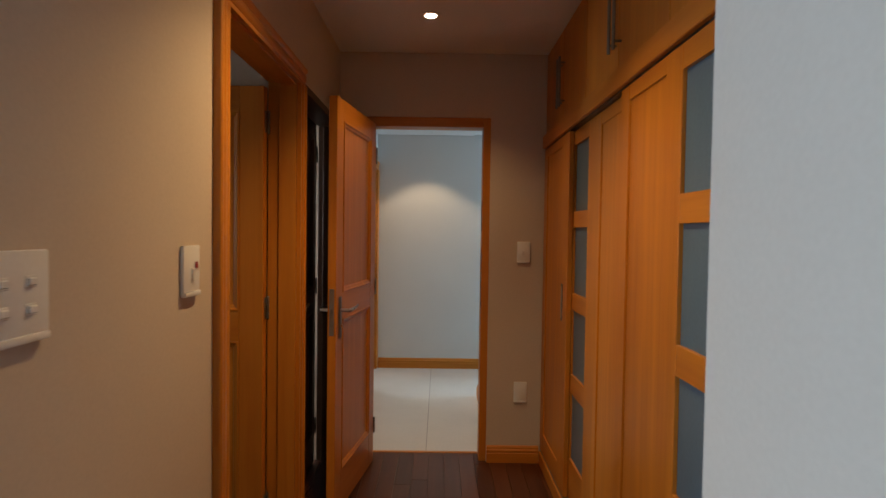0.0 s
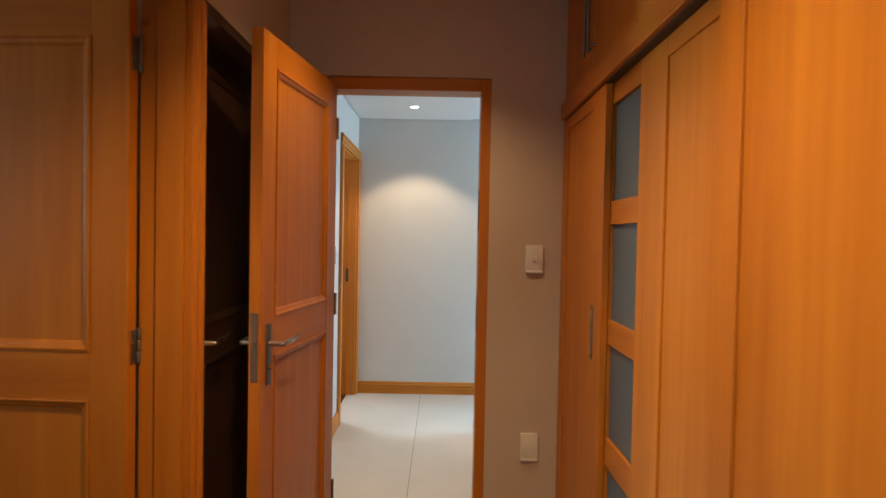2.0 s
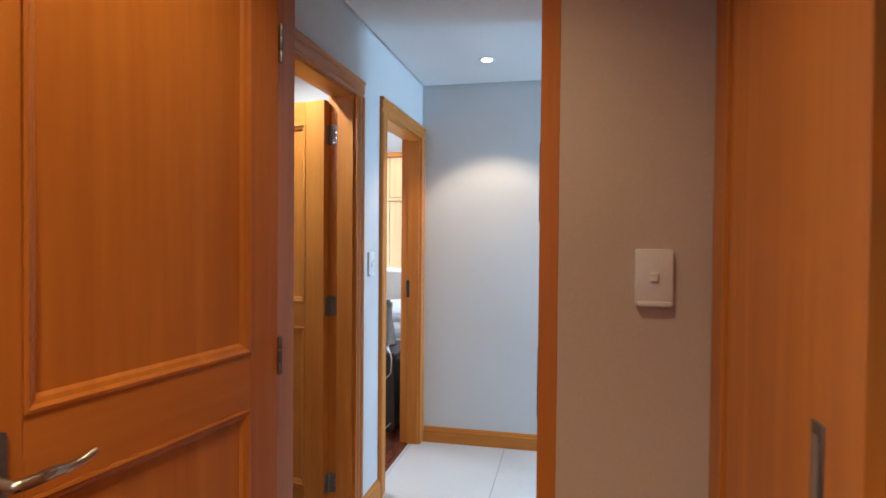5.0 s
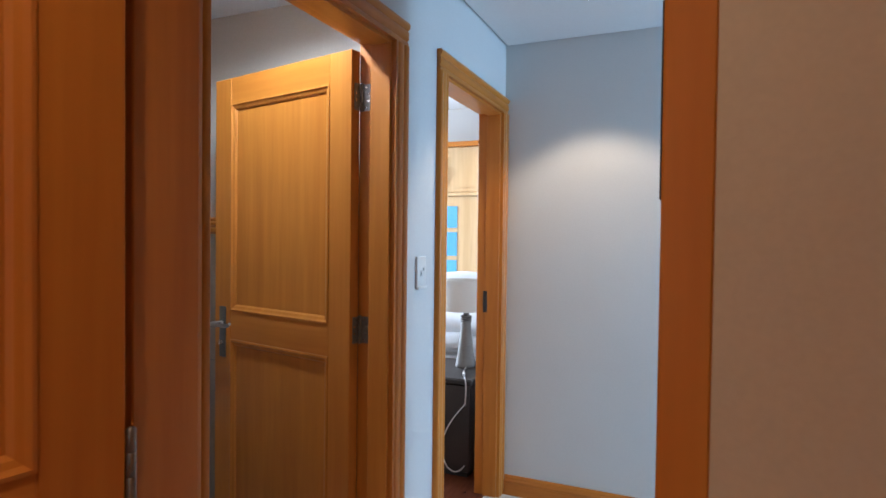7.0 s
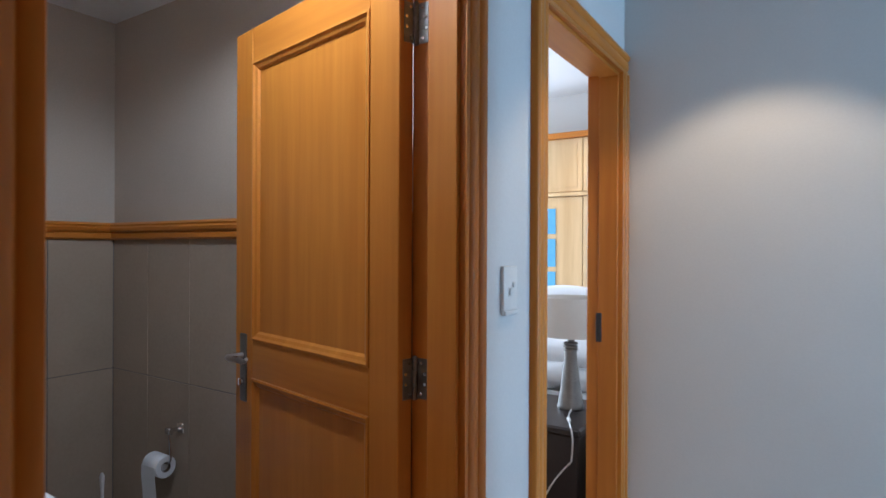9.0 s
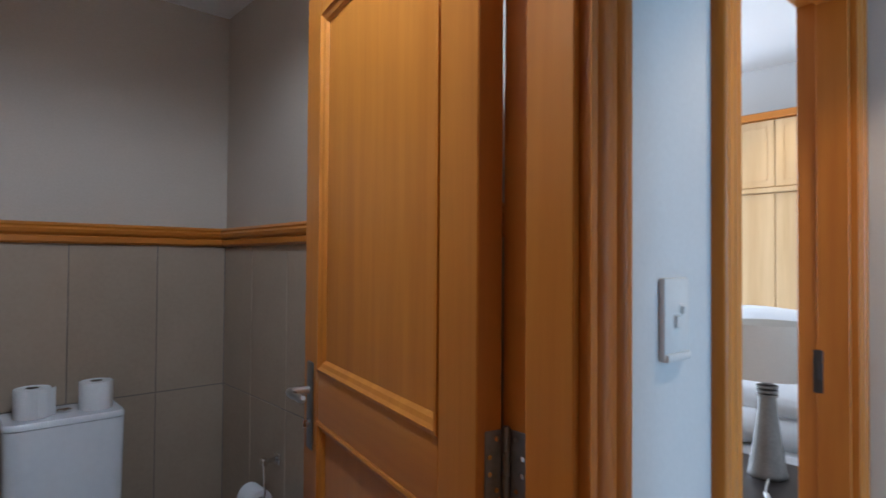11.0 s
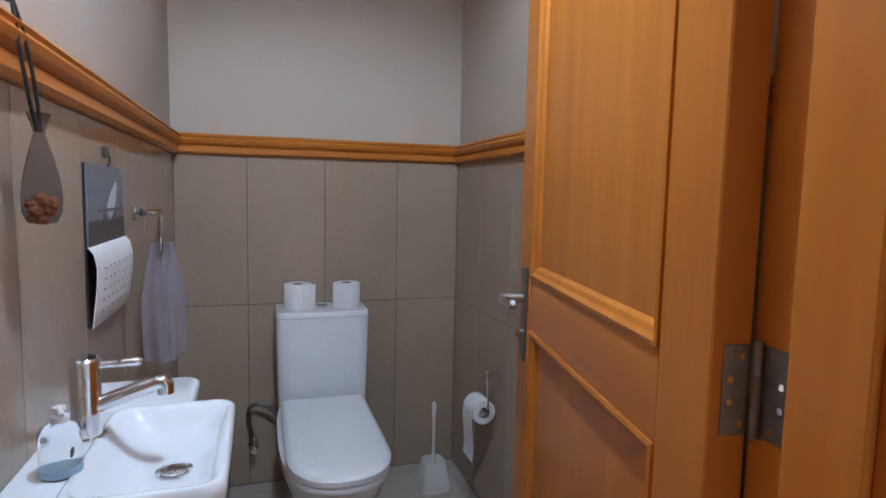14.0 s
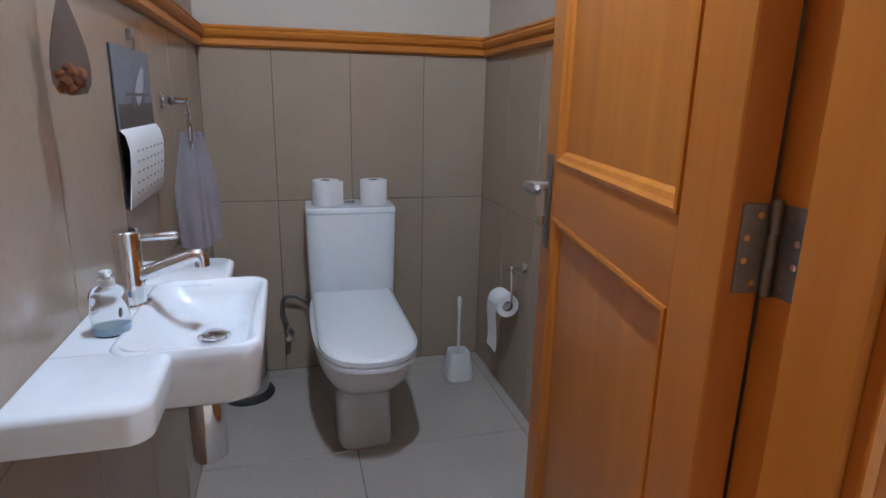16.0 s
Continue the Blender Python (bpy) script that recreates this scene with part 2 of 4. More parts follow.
def mesh_object(name, bm, mat, smooth=None):
    bmesh.ops.recalc_face_normals(bm, faces=bm.faces)
    me = bpy.data.meshes.new(name)
    bm.to_mesh(me)
    bm.free()
    me.materials.append(mat)
    if smooth:
        me.polygons.foreach_set("use_smooth", [True] * len(me.polygons))
        me.set_sharp_from_angle(angle=radians(smooth))
    return new(name, me)


def root_of(ob):
    while ob.parent:
        ob = ob.parent
    return ob


def part(name, bm, mat, parent, label="", smooth=None, local=False):
    """Links a bmesh as one mesh under a thing or a part. The bmesh is in world places unless local."""
    if not local:
        bm.transform(root_of(parent).matrix_basis.inverted())
    ob = mesh_object(name, bm, mat, smooth)
    ob.parent = parent
    return tagged(ob, label)


def thing(name, m, label, category, group="", kind=""):
    ob = new(name)
    ob.empty_display_size = 0.05
    ob.matrix_basis = m if isinstance(m, Matrix) else Matrix.Translation(m)
    return tagged(ob, label, category, group, kind)


def structure(name, bm, mat, label, category, smooth=None):
    return tagged(mesh_object(name, bm, mat, smooth), label, category, kind="structure")


# ---- plan ----
XL, XB, XH = -0.205, -0.325, -0.238          # corridor wall faces, hall wall
YE, YE2, YB = 3.545, 3.70, 5.885           # end wall faces, hall back wall
ZC, ZH = 2.405, 2.32                      # ceilings
YT = 3.685                               # boards meet tiles
WX, WY0, WY1 = -2.322, 3.905, 5.04       # toilet walls
D1, D2 = (1.757, 2.533), (2.662, 3.515)      # corridor door openings
DW, DG = (3.90, 4.651), (5.107, 5.805)   # toilet and guest door openings
HX, HY = 0.73, 4.93                       # hall east wall, its free end
TOP = 1.955                              # head of those openings
MX0, MX1, MTOP = -0.022, 0.68, 2.035     # main doorway

# walls
structure("wall_corridor_west", boxes(
    ((XB, 0.9, 0), (XL, D1[0] - 0.03, ZC)), ((XB, D1[0] - 0.03, TOP + 0.03), (XL, D1[1] + 0.03, ZC)),
    ((XB, D1[1] + 0.03, 0), (XL, D2[0] - 0.03, ZC)), ((XB, D2[0] - 0.03, 2.0), (XL, D2[1] + 0.03, ZC)),
    ((XB, D2[1] + 0.03, 0), (XL, YE, ZC))), plaster, "beige painted corridor wall with two doorways", "wall")
structure("wall_end", boxes(
    ((XB - 0.03, YE, 0), (MX0 - 0.045, YE2, ZC)), ((MX1, YE, 0), (2.7, YE2, ZC)), ((MX0 - 0.045, YE, MTOP), (MX1, YE2, ZC))),
    plaster, "beige painted wall round the open doorway", "wall")
structure("wall_hall_west", boxes(
    ((-0.358, YE2, 0), (XH, DW[0] - 0.03, 2.45)), ((-0.358, DW[0] - 0.03, TOP + 0.03), (XH, DW[1] + 0.03, 2.45)),
    ((-0.358, DW[1] + 0.03, 0), (XH, DG[0] - 0.03, 2.45)), ((-0.358, DG[0] - 0.03, TOP + 0.03), (XH, DG[1] + 0.03, 2.45)),
    ((-0.358, DG[1] + 0.03, 0), (XH, 8.3, 2.6))), plaster_grey, "pale grey hall wall with two doorways", "wall")
structure("wall_hall_north", boxes(((XH, YB, 0), (2.7, YB + 0.12, 2.45))), plaster_grey, "plain pale grey hall wall", "wall")
structure("wall_hall_east", boxes(((HX, YE2, 0), (HX + 0.13, HY, 2.45)), bevel=0.007), plaster, "beige hall wall ending at a daylit corner", "wall")
structure("wall_passage", boxes(
    ((HX + 0.13, 4.5, 0), (4.1, 4.6, 2.45)), ((4.0, 4.6, 0), (4.1, 5.15, 2.45)), ((4.0, 5.75, 0), (4.1, YB, 2.45)), ((4.0, 5.15, 0), (4.1, 5.75, 0.4)), ((4.0, 5.15, 2.2), (4.1, 5.75, 2.45)), ((2.7, YB, 0), (4.1, YB + 0.12, 2.45))),
    plaster_grey, "pale grey passage walls with a tall window opening", "wall")
structure("wall_nib", boxes(((0.68, 0.25, 0), (1.645, 0.795, ZC)), ((1.645, 0.25, 0), (1.745, YE, ZC)), ((1.745, 0.85, 0), (3.6, 0.95, ZC)), bevel=0.006), plaster_grey, "pale painted wall end beside the wardrobe", "wall")
structure("wall_bedroom_south", boxes(((-2.7, -3.1, 0), (3.6, -3.0, ZC))), plaster_grey, "plain pale bedroom wall", "wall")
structure("wall_bedroom_west", boxes(
    ((-2.7, -3.0, 0), (-2.6, -1.95, ZC)), ((-2.7, -0.05, 0), (-2.6, 1.0, ZC)), ((-2.7, -1.95, 0), (-2.6, -0.05, 0.65)), ((-2.7, -1.95, 2.15), (-2.6, -0.05, ZC))),
    plaster_grey, "pale painted bedroom wall with a window opening", "wall")
structure("wall_bedroom_east", boxes(((3.6, -3.1, 0), (3.7, 0.95, ZC))), plaster_grey, "plain pale bedroom wall", "wall")
structure("wall_toilet_west", boxes(((WX - 0.1, WY0 - 0.1, 0), (WX - 0.008, WY1 + 0.1, 2.45))), plaster_wc, "greige painted toilet wall above a dado", "wall")
structure("wall_toilet_south", boxes(((WX - 0.008, WY0 - 0.1, 0), (-0.358, WY0 - 0.008, 2.45))), plaster_wc, "greige painted toilet wall above a dado", "wall")
structure("wall_toilet_north", boxes(((WX - 0.008, WY1 + 0.008, 0), (-0.358, WY1 + 0.1, 2.45))), plaster_wc, "greige painted toilet wall above a dado", "wall")
structure("wall_side_rooms", boxes(
    ((-2.6, 0.9, 0), (XB, 1.0, ZC)), ((-2.5, 2.59, 0), (XB - 0.001, 2.635, ZC)),
    ((-2.6, 1.0, 0), (-2.5, 1.35, ZC)), ((-2.6, 2.05, 0), (-2.5, 2.95, ZC)), ((-2.6, 3.65, 0), (-2.5, 3.805, ZC)),
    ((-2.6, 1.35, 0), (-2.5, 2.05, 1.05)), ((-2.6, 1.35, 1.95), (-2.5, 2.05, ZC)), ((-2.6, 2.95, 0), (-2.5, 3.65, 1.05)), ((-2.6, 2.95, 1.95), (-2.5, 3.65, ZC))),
    plaster, "beige painted walls of the side rooms", "wall")
structure("wall_guest_room", boxes(
    ((-3.5, 5.14, 0), (-2.43, 5.24, 2.6)),
    ((-3.5, 8.3, 0), (-0.238, 8.4, 2.6)), ((-3.5, 5.24, 0), (-3.4, 6.4, 2.6)), ((-3.5, 8.0, 0), (-3.4, 8.3, 2.6)),
    ((-3.5, 6.4, 0), (-3.4, 8.0, 0.8)), ((-3.5, 6.4, 2.2), (-3.4, 8.0, 2.6))), plaster_grey, "pale painted guest bedroom walls", "wall")

# ceilings
structure("ceiling_corridor", boxes(((-2.6, 0.9, ZC), (1.745, YE2, ZC + 0.1)), ((-2.7, -3.1, ZC), (3.7, 0.9, ZC + 0.1))), white_ceiling, "off-white flat corridor ceiling", "ceiling")
structure("ceiling_hall", boxes(((-0.358, YE2, ZH + 0.012), (4.1, YB + 0.12, ZH + 0.1)), ((XH + 0.012, YE2 + 0.01, ZH), (HX - 0.012, YB - 0.012, ZH + 0.012))), white_ceiling, "white hall ceiling with a shadow gap", "ceiling")
structure("ceiling_toilet", boxes(((WX - 0.1, WY0 - 0.1, ZH + 0.01), (-0.358, WY1 + 0.1, ZH + 0.1))), white_ceiling, "white toilet ceiling", "ceiling")
structure("ceiling_guest", boxes(((-3.5, WY1 + 0.1, 2.6), (-0.238, 8.4, 2.7))), white_ceiling, "white guest bedroom ceiling", "ceiling")

# floors: beds under the boards and tiles
floor_corridor = structure("floor_corridor", boxes(((-2.6, 0.9, -0.12), (1.745, YT, -0.012)), ((-2.7, -3.1, -0.12), (3.7, 0.9, -0.012))), dark_gap, "dark mahogany board floor of the corridor", "floor")
floor_hall = structure("floor_hall", boxes(((-0.30, YT, -0.12), (4.1, YB + 0.12, -0.002))), grout_light, "cream polished tile floor with fine joints", "floor")
floor_toilet = structure("floor_toilet", boxes(((WX - 0.1, WY0 - 0.1, -0.12), (-0.30, WY1 + 0.1, -0.002))), grout, "greige tile floor of the toilet", "floor")
floor_guest = structure("floor_guest", boxes(((-3.5, WY1 + 0.1, -0.12), (-0.30, 8.4, 0.0))), mottled("mahogany_guest_floor", (0.10, 0.025, 0.012), (0.17, 0.05, 0.022), (9, 1, 9), 1, 8, 0.25, 0.03), "red-brown polished wooden guest room floor", "floor")

# ---- trim ----


def moulding(path_axis, a0, a1, base, outward, up, profile):
    """A straight moulding: profile of (out, up) points, swept along one axis from a0 to a1."""
    bm = bmesh.new()
    ax = "xyz".index(path_axis)
    rings = []
    for a in (a0, a1):
        ring = []
        for o, u in profile:
            p = Vector(base) + Vector(outward) * o + Vector(up) * u
            p[ax] = a
            ring.append(p)
        rings.append(ring)
    return ring_loft(bm, rings)


SKIRT = [(0, 0), (0.018, 0), (0.018, 0.055), (0.015, 0.06), (0.018, 0.065), (0.018, 0.075), (0.012, 0.082), (0.012, 0.09), (0.006, 0.1), (0, 0.1)]
ARCH = [(0, 0), (0.016, 0), (0.016, 0.012), (0.012, 0.018), (0.018, 0.024), (0.018, 0.048), (0.014, 0.053), (0.022, 0.06), (0.024, 0.072), (0.018, 0.08), (0, 0.08)]
DADO = [(0, 0), (0.012, 0), (0.022, 0.008), (0.022, 0.026), (0.016, 0.030), (0.030, 0.040), (0.034, 0.052), (0.028, 0.06), (0.032, 0.066), (0.022, 0.076), (0, 0.076)]


def skirting(axis, a0, a1, base, outward, mat):
    ob = mesh_object("baseboard", moulding(axis, a0, a1, base, outward, (0, 0, 1), SKIRT), mat, 25)
    return tagged(ob, "moulded varnished pine baseboard", "baseboard", kind="structure")


skirting("x", MX1 + 0.002, 0.99, (0, YE, 0), (0, -1, 0), wood_x)
skirting("x", XH + 0.026, 2.7, (0, YB, 0), (0, -1, 0), wood_x)
skirting("y", DW[1] + 0.09, DG[0] - 0.092, (XH, 0, 0), (1, 0, 0), wood_y)
skirting("y", 0.9, D1[0] - 0.092, (XL, 0, 0), (1, 0, 0), wood_y)
skirting("y", YE2 + 0.02, HY - 0.013, (HX, 0, 0), (-1, 0, 0), wood_y)


def casing(name, y0, y1, top, x_face, x_back, out, label, far=0.08):
    """Lining with a rebate and moulded architraves round an opening in a wall across x."""
    t = thing(name, (x_face, (y0 + y1) / 2, 0), label, "door frame", kind="structure")
    sgn = 1 if out > 0 else -1
    xs = x_face - sgn * 0.072
    lo, hi = min(x_face, x_back), max(x_face, x_back)
    part("jamb", boxes(((lo, y0 - 0.03, 0), (hi, y0 - 0.012, top + 0.03)), ((min(xs, x_face), y0 - 0.012, 0), (max(xs, x_face), y0, top + 0.012)), bevel=0.0015), wood_v, t)
    part("jamb", boxes(((lo, y1 + 0.012, 0), (hi, y1 + 0.03, top + 0.03)), ((min(xs, x_face), y1, 0), (max(xs, x_face), y1 + 0.012, top + 0.012)), bevel=0.0015), wood_v, t)
    part("head", boxes(((lo, y0 - 0.012, top + 0.012), (hi, y1 + 0.012, top + 0.03)), ((min(xs, x_face), y0, top), (max(xs, x_face), y1, top + 0.012)), bevel=0.0015), wood_y, t)
    o = (sgn, 0, 0)
    part("architrave", moulding("z", 0, top + 0.012, (x_face, y0 - 0.012, 0), o, (0, -1, 0), ARCH), wood_v, t, smooth=75)
    sc = [(a, b * far / 0.08) for a, b in ARCH]
    part("architrave", moulding("z", 0, top + 0.012, (x_face, y1 + 0.012, 0), o, (0, 1, 0), sc), wood_v, t, smooth=75)
    part("architrave", moulding("y", y0 - 0.092, y1 + 0.012 + far, (x_face, 0, top + 0.012), o, (0, 0, 1), ARCH), wood_y, t, smooth=75)
    return t


casing("door_frame_1", *D1, TOP, XL, XB, 1, "moulded pine door frame of the dressing room")
f2 = thing("door_frame_2", (XL, 3.24, 0), "plain dark brown lining of the side room doorway", "door frame", kind="structure")
part("jamb", boxes(((XB, D2[0] - 0.03, 0), (XL, D2[0], 1.99)), bevel=0.0015), wood_v, f2)
part("jamb", boxes(((XB, D2[1] + 0.012, 0), (XL, D2[1] + 0.03, 1.99)), ((XB + 0.03, D2[1], 0), (XL, D2[1] + 0.012, 1.99)), bevel=0.0015), dark_pine_v, f2)
part("head", boxes(((XB, D2[0], 1.965), (XL, D2[1] + 0.012, 2.0)), bevel=0.0015), dark_pine_v, f2)
cw = casing("door_frame_3", *DW, TOP, XH, -0.358, 1, "moulded pine door frame of the toilet", 0.084)
cg = casing("door_frame_4", *DG, TOP, XH, -0.358, 1, "moulded pine door frame of the guest room", 0.066)
part("strike_plate", boxes(((-0.318, DG[1] - 0.003, 0.95), (-0.296, DG[1] + 0.001, 1.06)), ((-0.311, DG[1] - 0.0045, 0.985), (-0.303, DG[1] - 0.002, 1.03)), bevel=0.001), dark_leather, cg, "dark steel strike plate")

# main doorway: lining set in the opening
mf = thing("door_frame_5", (0.25, YE, 0), "plain varnished pine lining of the main doorway", "door frame", kind="structure")
part("jamb", boxes(((MX1 - 0.043, YE + 0.012, 0), (MX1, YE2 - 0.03, MTOP)), ((MX1 - 0.03, YE2 - 0.03, 0), (MX1, YE2 + 0.002, MTOP)), bevel=0.002), wood_v, mf)
part("jamb", boxes(((MX0 - 0.045, YE + 0.012, 0), (MX0, YE2 - 0.03, MTOP)), bevel=0.002), wood_v, mf)
part("head", boxes(((MX0, YE + 0.012, MTOP - 0.055), (MX1 - 0.043, YE2 - 0.03, MTOP)), bevel=0.002), wood_x, mf)
part("strike_plate", boxes(((MX1 - 0.0455, YE + 0.035, 0.92), (MX1 - 0.042, YE + 0.06, 1.08)), bevel=0.001), steel, mf, "dull steel strike plate")
part("bolt_slot", boxes(((MX1 - 0.0455, YE + 0.03, 1.37), (MX1 - 0.042, YE + 0.055, 1.55)), bevel=0.001), dark_leather, mf, "dark worn slot in the jamb")
structure("threshold", boxes(((MX0, YT - 0.012, -0.012), (MX1 - 0.043, YT + 0.012, 0.004)), bevel=0.003), wood_x, "thin dark wooden threshold strip", "threshold")

# ---- doors ----


def screw(bm, c, axis):
    lathe(bm, c, [(0.0035, -0.0005), (0.0035, 0.0012), (0.002, 0.0016), (0.0004, 0.0008)], 8, axis)


def lever_set(door, x, z, side, y, reach):
    """Back plate, lever and key turn on one face (side -1 or 1); reach: way in which the lever points."""
    s = side
    yy = lambda a, b: (min(y + s * a, y + s * b), max(y + s * a, y + s * b))
    bm = bmesh.new()
    a, b = yy(0.0, 0.006)
    box(bm, (x - 0.02, a, z - 0.135), (x + 0.02, b, z + 0.065), 0.004, segments=2)
    plate = part("handle_plate", bm, steel, door, "brushed steel back plate", 40, True)
    bm = bmesh.new()
    tube(bm, [(x, y + s * 0.004, z), (x, y + s * 0.048, z)] + bend((x, y + s * 0.05, z), (x + reach * 0.02, y + s * 0.056, z), (x + reach * 0.05, y + s * 0.052, z + 0.002)) + bend((x + reach * 0.06, y + s * 0.05, z + 0.001), (x + reach * 0.09, y + s * 0.045, z - 0.006), (x + reach * 0.12, y + s * 0.055, z + 0.012)),
         [0.009, 0.009] + [0.009] * 9 + [0.0085 - 0.0004 * i for i in range(9)], 10)
    part("lever", bm, satin, plate, "brushed steel lever", 50, True)
    bm = bmesh.new()
    lathe(bm, (x, y + s * 0.006, z - 0.075), [(0.009, -0.002), (0.009, 0.004), (0.006, 0.006)] if s > 0 else [(0.006, -0.006), (0.009, -0.004), (0.009, 0.002)], 12, "y")
    box(bm, (x - 0.003, y + s * 0.012 - 0.007, z - 0.085), (x + 0.003, y + s * 0.012 + 0.007, z - 0.065), 0.001)
    part("key_turn", bm, chrome, plate, "", 40, True)


def door_leaf(name, m, w, h, label, hinge_z, face_v=None, face_x=None, lock_rail=(0.905, 1.03)):
    """A two-panel leaf. Local: hinge edge at x=0, leaf along +x, the seen face at y=0, thickness to y=0.04."""
    d = thing(name, m, label, "door")
    face_v, face_x = face_v or wood_v, face_x or wood_x
    if face_v != wood_v:
        part("edge_lipping", boxes(((w - 0.0002, 0.001, 0.01), (w + 0.0018, 0.039, h - 0.002))), wood_v, d, "pale pine edge lipping", local=True)
    t, st, tr, z1, (z2, z3) = 0.04, 0.10, 0.10, 0.20, lock_rail
    part("stile", boxes(((0, 0, 0.008), (st, t, h)), bevel=0.002), face_v, d, local=True)
    part("stile", boxes(((w - st, 0, 0.008), (w, t, h)), bevel=0.002), face_v, d, local=True)
    for a, b in ((0.008, z1), (z2, z3), (h - tr, h)):
        part("rail", boxes(((st, 0.0006, a), (w - st, t - 0.0006, b)), bevel=0.001), face_x, d, local=True)
    for a, b in ((z1, z2), (z3, h - tr)):
        p = part("panel", boxes(((st - 0.004, 0.011, a - 0.004), (w - st + 0.004, t - 0.011, b + 0.004)), bevel=0.001), face_v, d, local=True)
        bm = bmesh.new()
        q = [(0.0, -0.003), (0.006, -0.004), (0.012, 0.001), (0.020, 0.004), (0.026, 0.0105)]
        for mirror in ((0,), (1,)):
            rings = []
            for inset, depth in q:
                yy = depth if not mirror[0] else t - depth
                rings.append([(st + inset, yy, a + inset), (w - st - inset, yy, a + inset), (w - st - inset, yy, b - inset), (st + inset, yy, b - inset)])
            rows = [[bm.verts.new(v) for v in r] for r in rings]
            for r0, r1 in zip(rows, rows[1:]):
                for i in range(4):
                    bm.faces.new((r0[i], r0[(i + 1) % 4], r1[(i + 1) % 4], r1[i]))
            # outer lip back to the stiles
            lip = [bm.verts.new((v.co.x, 0.002 if not mirror[0] else t - 0.002, v.co.z)) for v in rows[0]]
            for i in range(4):
                bm.faces.new((lip[i], lip[(i + 1) % 4], rows[0][(i + 1) % 4], rows[0][i]))
        part("bead", bm, face_v, p, "moulded panel bead", None, True)
    lever_set(d, w - 0.055, 0.985, -1, 0.0, -1)
    lever_set(d, w - 0.055, 0.985, 1, t, -1)
    bm = bmesh.new()
    box(bm, (w - 0.0005, 0.008, 0.87), (w + 0.0022, t - 0.008, 1.09), 0.0008)
    box(bm, (w, 0.014, 0.985), (w + 0.009, t - 0.016, 1.0), 0.001)
    part("lock_plate", bm, steel, d, "steel lock plate on the door edge", None, True)
    for z in hinge_z:
        bm = bmesh.new()
        lathe(bm, (-0.005, t + 0.003, z - 0.047), [(0.0035, 0), (0.006, 0.002), (0.006, 0.030), (0.0053, 0.031), (0.006, 0.032), (0.006, 0.062), (0.0053, 0.063), (0.006, 0.064), (0.006, 0.092), (0.004, 0.095)], 12)
        box(bm, (-0.0022, 0.012, z - 0.044), (-0.0002, t + 0.002, z + 0.044), 0.0006)
        hg = part("hinge", bm, steel, d, "dull steel butt hinge", 40, True)
        bm = bmesh.new()
        for zz in (-0.033, -0.011, 0.011, 0.033):
            screw(bm, (-0.0024, 0.019 if zz * zz < 0.0002 else 0.030, z + zz), "x")
        part("screw", bm, chrome, hg, "", None, True)
    return d


def hinge_angle(a, b):
    return math.degrees(math.atan2(b[1] - a[1], b[0] - a[0]))


# the seen face is at local y=0 with the thickness on its far side, so the leaf is mirrored where needed by the way it runs
MIRROR = Matrix.Diagonal((1, -1, 1, 1))


def place_leaf(a, b, flip):
    m = Matrix.Translation((a[0], a[1], 0)) @ Matrix.Rotation(radians(hinge_angle(a, b)), 4, "Z")
    return m @ MIRROR if flip else m


wc_a, wc_b = (-0.360, 4.616), (-1.087, 4.764)
door_leaf("toilet_door", place_leaf(wc_a, wc_b, True), 0.742, 1.94, "open varnished pine two-panel toilet door", (0.22, 1.022, 1.79), lock_rail=(0.925, 1.035))
md_a, md_b = (-0.029, 3.528), (-0.131, 2.835)
door_leaf("corridor_door", place_leaf(md_a, md_b, False), 0.70, 1.985, "varnished pine two-panel door folded back open", (0.22, 1.04, 1.80), lock_rail=(0.94, 1.065))
d1_a, d1_b = (-0.327, 2.493), (-1.067, 2.533)
door_leaf("dressing_room_door", place_leaf(d1_a, d1_b, True), 0.75, 1.94, "varnished pine two-panel door swung inwards", (0.22, 1.04, 1.80))
d2_a, d2_b = (-0.372, 3.50), (-0.338, 2.81)
door_leaf("side_room_door", place_leaf(d2_a, d2_b, False), 0.69, 1.985, "dark brown two-panel door left ajar", (0.22, 1.04, 1.80), dark_pine_v, dark_pine_x)

# hinge leaves on the toilet door's jamb
for z in (0.22, 1.022, 1.79):
    bm = boxes(((-0.345, DW[1] + 0.0095, z - 0.044), (-0.317, DW[1] + 0.0115, z + 0.044)), bevel=0.0006)
    hl = part("hinge_leaf", bm, steel, cw, "dull steel hinge leaf screwed to the jamb")
    bm = bmesh.new()
    for zz in (-0.033, -0.011, 0.011, 0.033):
        screw(bm, (-0.322 if zz * zz < 0.0002 else -0.332, DW[1] + 0.0095, z + zz), "y")
    part("screw", bm, chrome, hl)

# ---- wardrobe along the corridor ----


